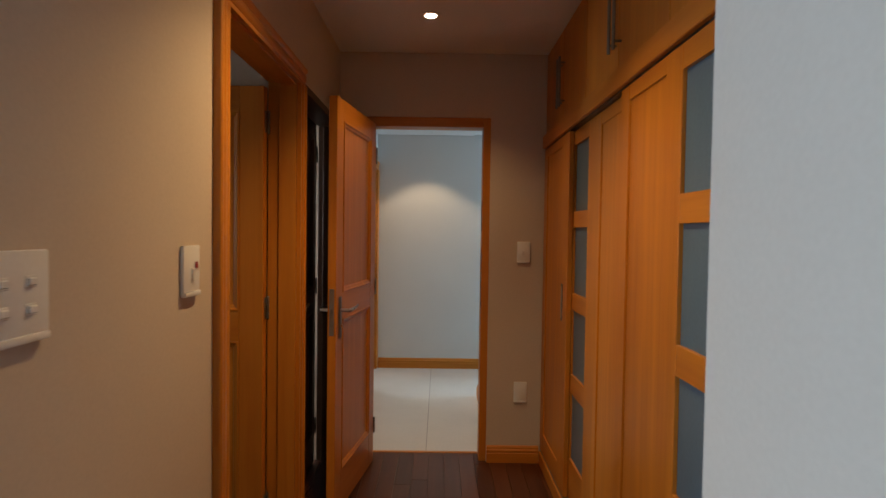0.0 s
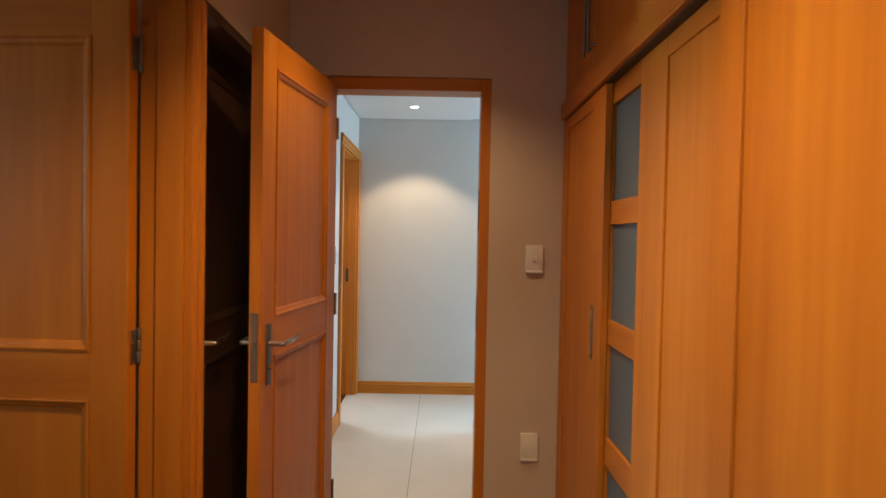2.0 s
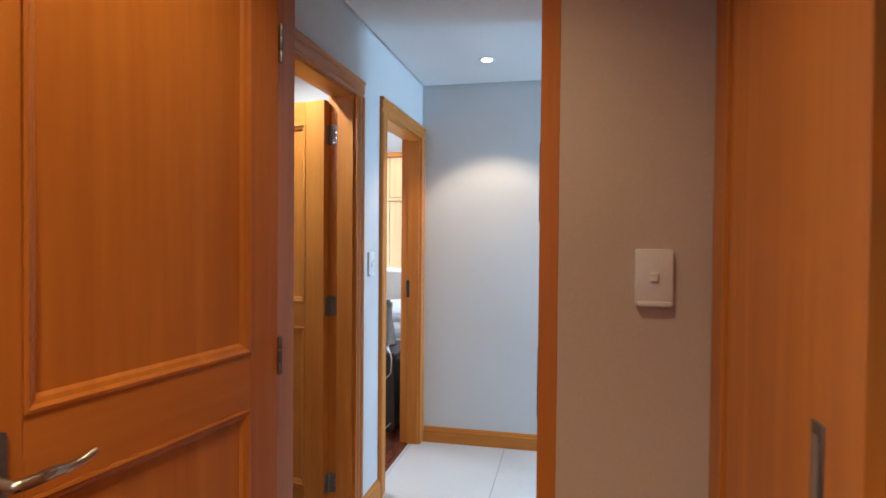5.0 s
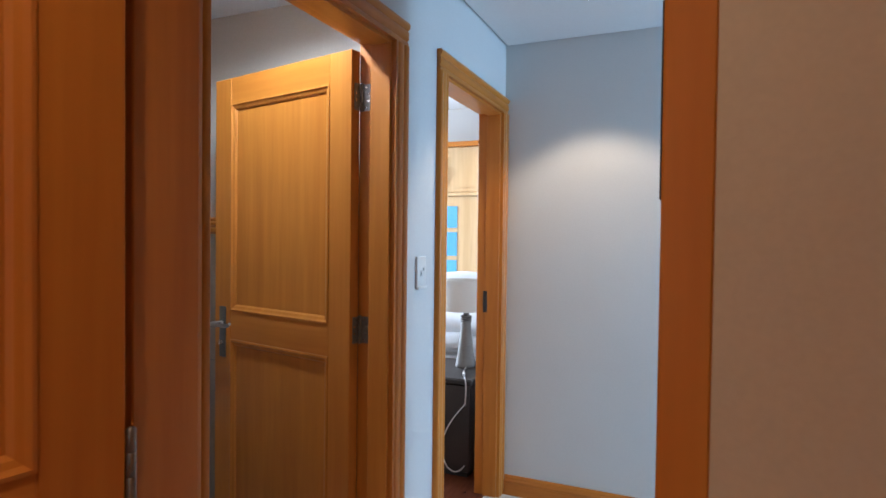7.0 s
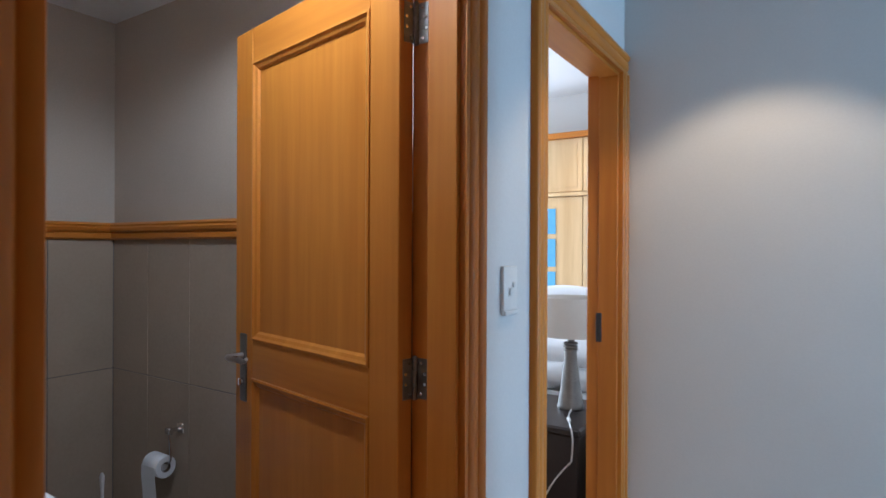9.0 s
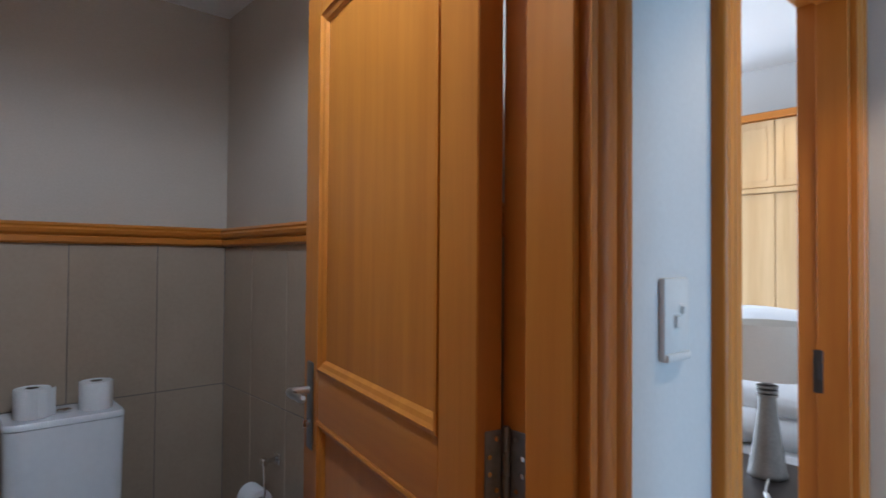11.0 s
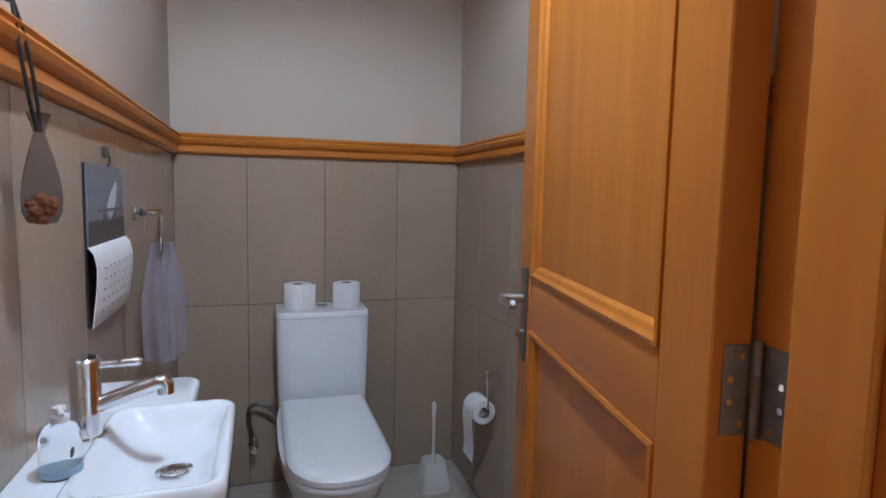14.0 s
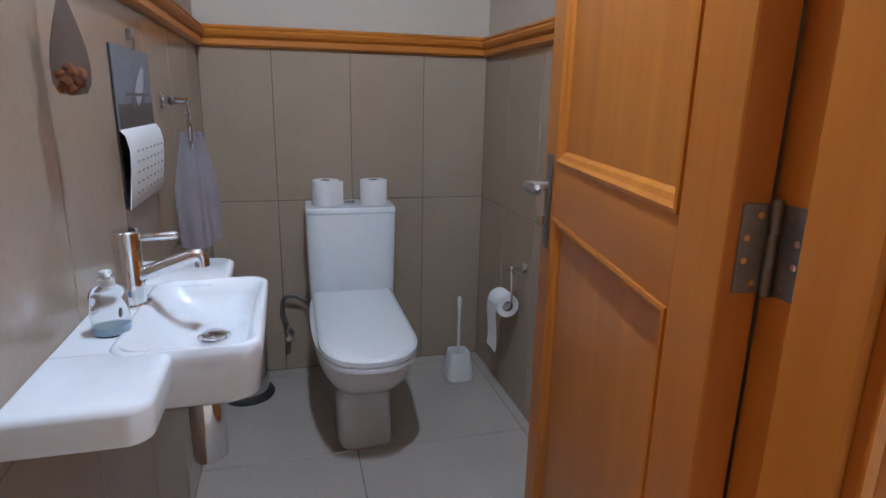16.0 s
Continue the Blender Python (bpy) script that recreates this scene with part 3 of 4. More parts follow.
def sliding_door(name, y0, y1, x, spans, handle_y, label):
    """A sliding door from y0 to y1 whose front is at x; spans: (from, to, kind) fields along y."""
    d = thing(name, (x, (y0 + y1) / 2, 0.08), label, "wardrobe door", "sliding wardrobe doors")
    z0, z1, t = 0.09, 1.85, 0.023
    rows = [(0.28, 0.60), (0.69, 1.0), (1.08, 1.392), (1.468, 1.783)]
    edges = sorted([y0, y1] + [v for s in spans for v in s[:2]])
    for a, b in zip(edges[::2], edges[1::2]):
        part("stile", boxes(((x, a, z0), (x + t, b, z1)), bevel=0.0015), wood_v, d)
    for a, b, kind in spans:
        if kind == "glass":
            cuts = [z0] + [v for r in rows for v in r] + [z1]
            for c0, c1 in zip(cuts[::2], cuts[1::2]):
                part("rail", boxes(((x + 0.0006, a, c0), (x + t, b, c1)), bevel=0.001), wood_y, d)
            for r0, r1 in rows:
                part("pane", boxes(((x + 0.012, a, r0), (x + 0.018, b, r1))), frosted, d, "frosted blue-grey glass pane")
        else:
            part("rail", boxes(((x + 0.0006, a, z0), (x + t, b, 0.20)), bevel=0.001), wood_y, d)
            part("rail", boxes(((x + 0.0006, a, 1.80), (x + t, b, z1)), bevel=0.001), wood_y, d)
            part("panel", boxes(((x + 0.007, a + 0.0005, 0.20), (x + t - 0.004, b - 0.0005, 1.80))), wood_v, d)
    if handle_y:
        bm = bmesh.new()
        box(bm, (x - 0.003, handle_y - 0.016, 0.93), (x + 0.001, handle_y + 0.016, 1.115), 0.0015)
        part("handle", bm, steel, d, "recessed brushed steel pull")
        part("recess", boxes(((x - 0.0042, handle_y - 0.009, 0.945), (x - 0.0032, handle_y + 0.009, 1.10))), satin, d)
    return d


sliding_door("sliding_door", 2.90, YE - 0.005, 0.998, [(3.06, 3.45, "solid")], 3.005, "pine sliding wardrobe door with a plain panel")
sliding_door("sliding_door", 2.08, 2.98, 1.024, [(2.645, 2.905, "glass"), (2.19, 2.458, "solid")], 2.93, "pine sliding wardrobe door with frosted glass panes")
sliding_door("sliding_door", 1.27, 2.127, 0.998, [(1.363, 1.632, "glass"), (1.74, 2.045, "solid")], 1.308, "pine sliding wardrobe door with frosted glass and steel pull")
sliding_door("sliding_door", 0.82, 1.35, 1.024, [(0.92, 1.25, "solid")], 0, "pine sliding wardrobe door half hidden by its neighbour")

carcass = thing("wardrobe_carcass", (1.326, 2.2, 0), "built-in varnished pine wardrobe body with track rails", "wardrobe")
part("pelmet", boxes(((0.984, 0.80, 1.858), (1.086, YE - 0.001, 1.93)), bevel=0.003), wood_y, carcass, "moulded pine pelmet over the sliding doors")
part("track", boxes(((1.0, 0.80, 1.852), (1.08, YE - 0.002, 1.8575))), dark_leather, carcass, "dark sliding track")
part("plinth", boxes(((0.991, 0.80, 0.0), (1.086, YE - 0.02, 0.075)), bevel=0.003), wood_y, carcass)
part("floor_track", boxes(((1.0, 0.80, 0.0755), (1.075, YE - 0.02, 0.082)), bevel=0.001), steel, carcass)
part("back", boxes(((1.606, 0.80, 0.0), (1.641, YE - 0.002, ZC - 0.002))), wood_v, carcass)
part("interior_floor", boxes(((1.086, 0.80, 0.02), (1.606, YE - 0.002, 0.06))), wood_y, carcass)
part("shelf", boxes(((1.086, 0.80, 1.895), (1.606, YE - 0.002, 1.915))), wood_y, carcass)


def top_cupboard(y0, y1, double):
    c = thing("top_cupboard", (1.2, (y0 + y1) / 2, 1.935), "varnished pine overhead cupboard with steel bar handles" if double else "varnished pine overhead cupboard", "cupboard", "overhead cupboards")
    part("body", boxes(((1.026, y0 + 0.001, 1.933), (1.526, y1 - 0.001, ZC - 0.002))), wood_v, c)
    ys = [y0, (y0 + y1) / 2, y1] if double else [y0, y1]
    for i, (a, b) in enumerate(zip(ys, ys[1:])):
        dd = part("door", boxes(((1.004, a + 0.0015, 1.935), (1.0245, b - 0.0015, ZC - 0.006)), bevel=0.002), wood_v, c)
        if double:
            y = (b - 0.028) if i == 0 else (a + 0.028)
            bm = bmesh.new()
            tube(bm, [(0.976, y, 2.0), (0.976, y, 2.25)], 0.006, 10)
            for z in (2.03, 2.22):
                tube(bm, [(0.976, y, z), (1.005, y, z)], 0.0045, 8)
            part("handle", bm, steel, dd, "brushed steel bar handle", 40)


for a, b, dbl in ((2.64, YE - 0.002, True), (1.74, 2.64, True), (0.80, 1.74, True)):
    top_cupboard(a, b, dbl)

# ---- switches, sockets, lights ----


def wall_plate(name, centre, normal, w, h, label, rockers, category="light switch", mark=None):
    """A bevelled plate on a wall; normal: (0,-1) and so on. rockers: (u, v, width, height) on its face."""
    n = Vector((*normal, 0))
    u = Vector((-n.y, n.x, 0))
    basis = Matrix((u, Vector((0, 0, 1)), n)).transposed().to_4x4()
    t = thing(name, Matrix.Translation(centre) @ basis, label, category)
    bm = bmesh.new()
    box(bm, (-w / 2, -h / 2, 0), (w / 2, h / 2, 0.010), 0.004, segments=2)
    box(bm, (-w / 2 + 0.003, -h / 2 - 0.002, 0), (w / 2 - 0.003, -h / 2 + 0.01, 0.014), 0.003, segments=2)
    part("plate", bm, plastic_white, t, smooth=40, local=True)
    for a, b, ww, hh in rockers:
        bm = bmesh.new()
        box(bm, (a - ww / 2, b - hh / 2, 0.009), (a + ww / 2, b + hh / 2, 0.0145), 0.002)
        box(bm, (a - ww / 2 - 0.003, b - hh / 2 - 0.003, 0.009), (a + ww / 2 + 0.003, b + hh / 2 + 0.003, 0.0108), 0.001)
        part("rocker", bm, plastic_white, t, local=True)
    if mark:
        part("indicator", boxes(((mark[0] - 0.006, mark[1] - 0.008, 0.0098), (mark[0] + 0.006, mark[1] + 0.008, 0.0125)), bevel=0.001), red_plastic, t, "dark red indicator", local=True)
    return t


wall_plate("light_switch", (0.882, YE, 1.251), (0, -1), 0.078, 0.122, "white plastic light switch beside the doorway", [(0, 0.0, 0.016, 0.02)])
wall_plate("wall_socket", (0.877, YE, 0.421), (0, -1), 0.078, 0.122, "white plastic blank wall plate above the baseboard", [], "wall plate")
wall_plate("light_switch", (XL, 0.96, 1.263), (1, 0), 0.13, 0.13, "white plastic four-gang light switch", [(-0.03, 0.02, 0.018, 0.012), (0.025, 0.02, 0.018, 0.012), (-0.03, -0.02, 0.018, 0.012), (0.025, -0.02, 0.018, 0.012)])
wall_plate("isolator_switch", (XL, 1.52, 1.263), (1, 0), 0.09, 0.118, "white plastic isolator switch with a dark red light", [(0.0, -0.01, 0.014, 0.03)], "wall switch", (0.02, 0.012))
wall_plate("light_switch", (XH, 4.885, 1.205), (1, 0), 0.075, 0.115, "white plastic hall light switch", [(-0.004, -0.004, 0.014, 0.018), (0.012, 0.012, 0.01, 0.012)])


def downlight(c, label):
    t = thing("downlight", c, label, "downlight", "recessed downlights")
    bm = bmesh.new()
    lathe(bm, c, [(0.046, 0.004), (0.046, -0.003), (0.040, -0.006), (0.031, -0.004), (0.029, 0.004)], 28)
    part("trim_ring", bm, plastic_white, t, smooth=40)
    bm = bmesh.new()
    lathe(bm, (c[0], c[1], c[2] - 0.0045), [(0.028, 0.002), (0.028, -0.001), (0.010, -0.003)], 24)
    part("lens", bm, glow, t, "glowing lamp lens", 40)


downlight((0.33, 2.96, ZC), "lit recessed corridor ceiling downlight")
downlight((0.25, 5.40, ZH), "lit recessed hall ceiling downlight")
# assumed fitting, out of view, for the added entrance beam
downlight((0.33, 1.85, ZC), "lit recessed corridor ceiling downlight")
downlight((-0.62, 4.34, ZH + 0.01), "lit recessed toilet ceiling downlight")

# ---- toilet room ----
rail = thing("dado_rail", (WX, 4.4, 1.335), "moulded varnished pine dado rail", "dado rail", kind="structure")
part("rail", moulding("y", WY0, WY1, (WX, 0, 1.335), (1, 0, 0), (0, 0, 1), DADO), wood_y, rail, smooth=25)
part("rail", moulding("x", WX, -0.372, (0, WY0, 1.335), (0, 1, 0), (0, 0, 1), DADO), wood_x, rail, smooth=25)
part("rail", moulding("x", WX, -0.372, (0, WY1, 1.335), (0, -1, 0), (0, 0, 1), DADO), wood_x, rail, smooth=25)

# close-coupled toilet
TY = 4.435
wc = thing("toilet", (-1.95, TY, 0), "white glazed toilet with closed lid and cistern", "toilet")
bm = bmesh.new()


def pan_ring(z, front, half, back=-2.31, sq=2.6, n=48):
    cx, a = (front + back) / 2, (front - back) / 2
    return oval(cx, TY, z, a, half, sq, n)


ring_loft(bm, [pan_ring(0.0, -1.655, 0.098, sq=6), pan_ring(0.012, -1.65, 0.102, sq=6), pan_ring(0.16, -1.655, 0.098, sq=5), pan_ring(0.215, -1.63, 0.106, sq=4),
               pan_ring(0.26, -1.545, 0.135, sq=3.2), pan_ring(0.31, -1.485, 0.158, sq=2.9), pan_ring(0.355, -1.458, 0.168, sq=2.7), pan_ring(0.385, -1.45, 0.170, sq=2.7)])
part("bowl", bm, ceramic, wc, smooth=50)


def seat_ring(z, grow, back, n=20):
    """A rounded front and straight sides, as seats have."""
    w, front = 0.152 + grow, -1.425 + grow
    pts = [(back, TY - w, z)]
    for i in range(n + 1):
        t = -math.pi / 2 + math.pi * i / n
        c, s = math.cos(t), math.sin(t)
        pts.append((front - 0.20 + 0.20 * abs(c) ** 0.85, TY + w * math.copysign(abs(s) ** 0.85, s), z))
    pts.append((back, TY + w, z))
    return pts


bm = bmesh.new()
ring_loft(bm, [seat_ring(0.386, -0.006, -2.05), seat_ring(0.389, 0.001, -2.05), seat_ring(0.401, 0.001, -2.05), seat_ring(0.404, -0.004, -2.05)])
part("seat", bm, ceramic, wc, smooth=40)
bm = bmesh.new()
ring_loft(bm, [seat_ring(0.406, -0.004, -2.06), seat_ring(0.409, 0.002, -2.06), seat_ring(0.424, 0.002, -2.06), seat_ring(0.431, -0.004, -2.06), seat_ring(0.434, -0.016, -2.06)])
part("lid", bm, ceramic, wc, smooth=40)
for dy in (-0.07, 0.07):
    part("lid_hinge", tube(bmesh.new(), [(-2.072, TY + dy - 0.025, 0.418), (-2.072, TY + dy + 0.025, 0.418)], 0.011, 12), chrome, wc, smooth=40)
bm = bmesh.new()
ring_loft(bm, [oval(-2.212, 4.443, z, a, b, 9, 48) for z, a, b in ((0.37, 0.098, 0.166), (0.45, 0.104, 0.170), (0.60, 0.106, 0.173), (0.726, 0.107, 0.175))])
part("cistern", bm, ceramic, wc, smooth=45)
bm = bmesh.new()
ring_loft(bm, [oval(-2.211, 4.443, z, a, b, 9, 48) for z, a, b in ((0.728, 0.106, 0.174), (0.729, 0.1075, 0.1755), (0.743, 0.1075, 0.1755), (0.749, 0.103, 0.171))])
part("cistern_lid", bm, ceramic, wc, smooth=45)
bm = bmesh.new()
lathe(bm, (-2.21, 4.446, 0.748), [(0.022, 0), (0.022, 0.008), (0.019, 0.011), (0.017, 0.009), (0.004, 0.010)], 20)
part("flush_button", bm, chrome, wc, "chrome flush button", 40)


def toilet_roll(c, label, flap):
    t = thing("toilet_roll", c, label, "toilet roll", "toilet rolls on the cistern")
    bm = bmesh.new()
    lathe(bm, c, [(0.020, 0.0), (0.051, 0.0), (0.053, 0.003), (0.053, 0.094), (0.051, 0.097), (0.020, 0.097), (0.020, 0.085)], 32)
    body = part("roll", bm, paper, t, smooth=40)
    bm = bmesh.new()
    lathe(bm, c, [(0.0195, 0.085), (0.0205, 0.0972), (0.0185, 0.0972), (0.0180, 0.086)], 20)
    part("core", bm, card_core, t, "brown cardboard core")
    if flap:
        bm = bmesh.new()
        ring_loft(bm, [[(c[0] + 0.0538 * math.cos(a), c[1] + 0.0538 * math.sin(a) + k, c[2] + z) for z in (0.002, 0.095)] + [(c[0] + 0.0550 * math.cos(a), c[1] + 0.0550 * math.sin(a) + k, c[2] + z) for z in (0.095, 0.002)]
                       for a, k in ((-0.3, 0), (0.2, 0), (0.7, 0.001), (1.1, 0.005), (1.35, 0.012))])
        part("loose_sheet", bm, paper, body)


toilet_roll((-2.20, 4.353, 0.7492), "white toilet roll with a loose sheet", True)
toilet_roll((-2.20, 4.540, 0.7492), "white toilet roll on the cistern", False)

# water supply
t = thing("water_supply", (-2.31, 4.20, 0.2), "braided steel water hose with a chrome stop valve", "water pipe")
bm = bmesh.new()
tube(bm, bend((-2.30, 4.185, 0.20), (-2.28, 4.13, 0.36), (-2.27, 4.21, 0.355), 10) + bend((-2.27, 4.215, 0.354), (-2.265, 4.26, 0.34), (-2.26, 4.285, 0.29), 8)[1:], 0.008, 10)
part("hose", bm, steel, t, smooth=40)
bm = bmesh.new()
lathe(bm, (WX, 4.185, 0.17), [(0.022, 0.0), (0.022, 0.006), (0.010, 0.010), (0.010, 0.045), (0.014, 0.047), (0.014, 0.066), (0.006, 0.068)], 16, "x")
tube(bm, [(-2.30, 4.185, 0.17), (-2.30, 4.185, 0.215)], 0.010, 10)
part("stop_valve", bm, chrome, t, smooth=40)

# toilet brush
t = thing("toilet_brush", (-2.10, 4.885, 0), "white plastic toilet brush in its holder", "toilet brush")
bm = bmesh.new()
ring_loft(bm, [oval(-2.10, 4.885, z, a, a, 4, 32) for z, a in ((0.0, 0.060), (0.01, 0.062), (0.08, 0.050), (0.118, 0.044), (0.121, 0.041), (0.116, 0.038), (0.06, 0.036))])
part("holder", bm, plastic_white, t, smooth=40)
bm = bmesh.new()
tube(bm, [(-2.10, 4.885, 0.06), (-2.102, 4.885, 0.16), (-2.106, 4.886, 0.28), (-2.110, 4.887, 0.345), (-2.111, 4.887, 0.36)], [0.012, 0.006, 0.006, 0.010, 0.004], 12)
part("brush_handle", bm, plastic_white, t, smooth=40)

# pedal bin
t = thing("pedal_bin", (-2.13, 4.02, 0), "small polished steel bin on a black rubber base", "bin")
bm = bmesh.new()
lathe(bm, (-2.13, 4.02, 0), [(0.082, 0.018), (0.082, 0.22), (0.080, 0.225)], 40)
part("body", bm, chrome, t, smooth=40)
bm = bmesh.new()
lathe(bm, (-2.13, 4.02, 0), [(0.10, 0.0), (0.103, 0.008), (0.098, 0.018), (0.082, 0.020)], 40)
part("base_ring", bm, rubber, t, "black rubber base ring", 40)
bm = bmesh.new()
lathe(bm, (-2.13, 4.02, 0.226), [(0.083, 0), (0.083, 0.012), (0.075, 0.022), (0.04, 0.033), (0.002, 0.036)], 40)
part("lid", bm, chrome, t, smooth=40)

# roll holder on the far wall
t = thing("roll_holder", (-1.80, WY1, 0.55), "chrome toilet roll holder with a part-used roll", "roll holder")
bm = bmesh.new()
box(bm, (-1.845, WY1 - 0.008, 0.545), (-1.805, WY1, 0.585), 0.003)
tube(bm, [(-1.825, WY1, 0.565), (-1.825, WY1 - 0.055, 0.565)], 0.008, 10)
box(bm, (-1.84, WY1 - 0.065, 0.552), (-1.81, WY1 - 0.045, 0.578), 0.003)
part("bracket", bm, chrome, t, smooth=40)
bm = bmesh.new()
tube(bm, [(-1.825, WY1 - 0.055, 0.56), (-1.815, WY1 - 0.056, 0.50)] + bend((-1.81, WY1 - 0.057, 0.46), (-1.812, WY1 - 0.058, 0.435), (-1.84, WY1 - 0.058, 0.432), 6) + [(-1.96, WY1 - 0.058, 0.432)], 0.004, 8)
part("wire_arm", bm, chrome, t, smooth=40)
rl = thing("toilet_roll", (-1.89, WY1 - 0.058, 0.42), "part-used toilet roll hanging on a holder", "toilet roll")
bm = bmesh.new()
lathe(bm, (-1.94, WY1 - 0.058, 0.418), [(0.020, 0.085), (0.020, 0.100), (0.042, 0.100), (0.044, 0.097), (0.044, 0.003), (0.042, 0.0), (0.020, 0.0)], 32, "x")
body = part("roll", bm, paper, rl, smooth=40)
bm = bmesh.new()
lathe(bm, (-1.94, WY1 - 0.058, 0.418), [(0.0195, 0.08), (0.0205, 0.1003), (0.0185, 0.1003), (0.018, 0.08)], 20, "x")
part("core", bm, card_core, rl, "brown cardboard core")
bm = bmesh.new()
yf = WY1 - 0.058 - 0.0445
ring_loft(bm, [[(-1.938, yf + k, z), (-1.842, yf + k, z), (-1.842, yf + k - 0.0012, z), (-1.938, yf + k - 0.0012, z)] for z, k in ((0.425, 0.0), (0.38, -0.001), (0.33, 0.004), (0.28, 0.007), (0.235, 0.004))])
part("loose_sheet", bm, paper, body, "hanging end of the paper")

t.location.x += 0.035
rl.location.x += 0.035

# wall-hung basin
BZ = 0.82
bs = thing("washbasin", (-0.86, WY0, BZ), "white ceramic wall-hung basin with side shelves", "washbasin")


def rounded(x0, x1, y0, y1, z, r, wall=False, n=7):
    pts = []
    for cx, cy, a0, rr in ((x1 - r, y1 - r, 0, r), (x0 + r, y1 - r, 90, r), (x0 + 0.004, y0 + 0.004, 180, 0.004), (x1 - 0.004, y0 + 0.004, 270, 0.004)) if wall else \
            ((x1 - r, y1 - r, 0, r), (x0 + r, y1 - r, 90, r), (x0 + r, y0 + r, 180, r), (x1 - r, y0 + r, 270, r)):
        for i in range(n + 1):
            t = radians(a0 + 90 * i / n)
            pts.append((cx + rr * math.cos(t), cy + rr * math.sin(t), z))
    return pts


def shelf_slab(x0, x1, y1):
    bm = bmesh.new()
    ring_loft(bm, [rounded(x0 + 0.012, x1 - 0.012, WY0 + 0.001, y1 - 0.012, BZ - 0.054, 0.025, True), rounded(x0 + 0.003, x1 - 0.003, WY0 + 0.001, y1 - 0.003, BZ - 0.048, 0.028, True),
                   rounded(x0, x1, WY0 + 0.001, y1, BZ - 0.01, 0.03, True), rounded(x0 + 0.002, x1 - 0.002, WY0 + 0.001, y1 - 0.002, BZ - 0.003, 0.029, True), rounded(x0 + 0.008, x1 - 0.008, WY0 + 0.001, y1 - 0.008, BZ, 0.025, True)])
    return bm


part("shelf", shelf_slab(-0.715, -0.548, 4.058), ceramic, bs, smooth=50)
part("shelf", shelf_slab(-1.185, -1.005, 4.098), ceramic, bs, smooth=50)
part("tap_ledge", boxes(((-1.02, WY0 + 0.001, BZ - 0.05), (-0.70, 3.985, BZ - 0.0005))), ceramic, bs)
bm = bmesh.new()
bx0, bx1, by0, by1 = -1.022, -0.69, 3.975, 4.172
ring_loft(bm, [rounded(bx0 + 0.03, bx1 - 0.03, by0 + 0.0, by1 - 0.03, BZ - 0.098, 0.03), rounded(bx0 + 0.008, bx1 - 0.008, by0, by1 - 0.008, BZ - 0.082, 0.035), rounded(bx0, bx1, by0, by1, BZ - 0.01, 0.03),
               rounded(bx0 + 0.002, bx1 - 0.002, by0, by1 - 0.002, BZ + 0.001, 0.03), rounded(bx0 + 0.006, bx1 - 0.006, by0 + 0.004, by1 - 0.006, BZ + 0.004, 0.03), rounded(bx0 + 0.012, bx1 - 0.012, by0 + 0.01, by1 - 0.012, BZ + 0.002, 0.03),
               rounded(bx0 + 0.022, bx1 - 0.022, by0 + 0.022, by1 - 0.022, BZ - 0.02, 0.035), rounded(bx0 + 0.05, bx1 - 0.05, by0 + 0.05, by1 - 0.035, BZ - 0.052, 0.04), rounded(bx0 + 0.12, bx1 - 0.12, by0 + 0.075, by1 - 0.075, BZ - 0.060, 0.018)])
part("bowl", bm, ceramic, bs, smooth=60)
bm = bmesh.new()
lathe(bm, (-0.88, 4.085, BZ - 0.060), [(0.027, 0.002), (0.027, 0.004), (0.020, 0.003), (0.019, 0.006), (0.021, 0.009), (0.015, 0.012), (0.002, 0.0125)], 24)
part("drain", bm, chrome, bs, "chrome pop-up drain", 40)
bm = bmesh.new()
lathe(bm, (-0.90, 4.06, 0.0), [(0.016, 0.72), (0.016, 0.67), (0.030, 0.668), (0.030, 0.53), (0.026, 0.525), (0.002, 0.525)], 24)
tube(bm, [(-0.90, 4.06, 0.64), (-0.90, WY0 + 0.002, 0.64)], 0.014, 12)
part("bottle_trap", bm, chrome, bs, "chrome bottle trap", 40)

tp = thing("basin_mixer_tap", (-0.905, 3.962, BZ), "chrome single-lever basin mixer tap", "tap")
bm = bmesh.new()
lathe(bm, (-0.905, 3.962, BZ - 0.001), [(0.027, 0.0), (0.027, 0.004), (0.021, 0.006), (0.021, 0.092), (0.0205, 0.093), (0.0205, 0.095), (0.022, 0.096), (0.022, 0.122), (0.019, 0.125), (0.002, 0.1255)], 28)
part("body", bm, chrome, tp, smooth=40)
bm = bmesh.new()
tube(bm, [(-0.905, 3.975, BZ + 0.048), (-0.905, 4.06, BZ + 0.078), (-0.905, 4.068, BZ + 0.078), (-0.905, 4.072, BZ + 0.074), (-0.905, 4.072, BZ + 0.060)], 0.0125, 14)
part("spout", bm, chrome, tp, smooth=40)
bm = bmesh.new()
tube(bm, [(-0.905, 3.975, BZ + 0.110), (-0.905, 4.0, BZ + 0.112), (-0.905, 4.035, BZ + 0.114), (-0.905, 4.04, BZ + 0.114)], [0.005, 0.006, 0.0075, 0.004], 12)
part("lever", bm, chrome, tp, smooth=40)

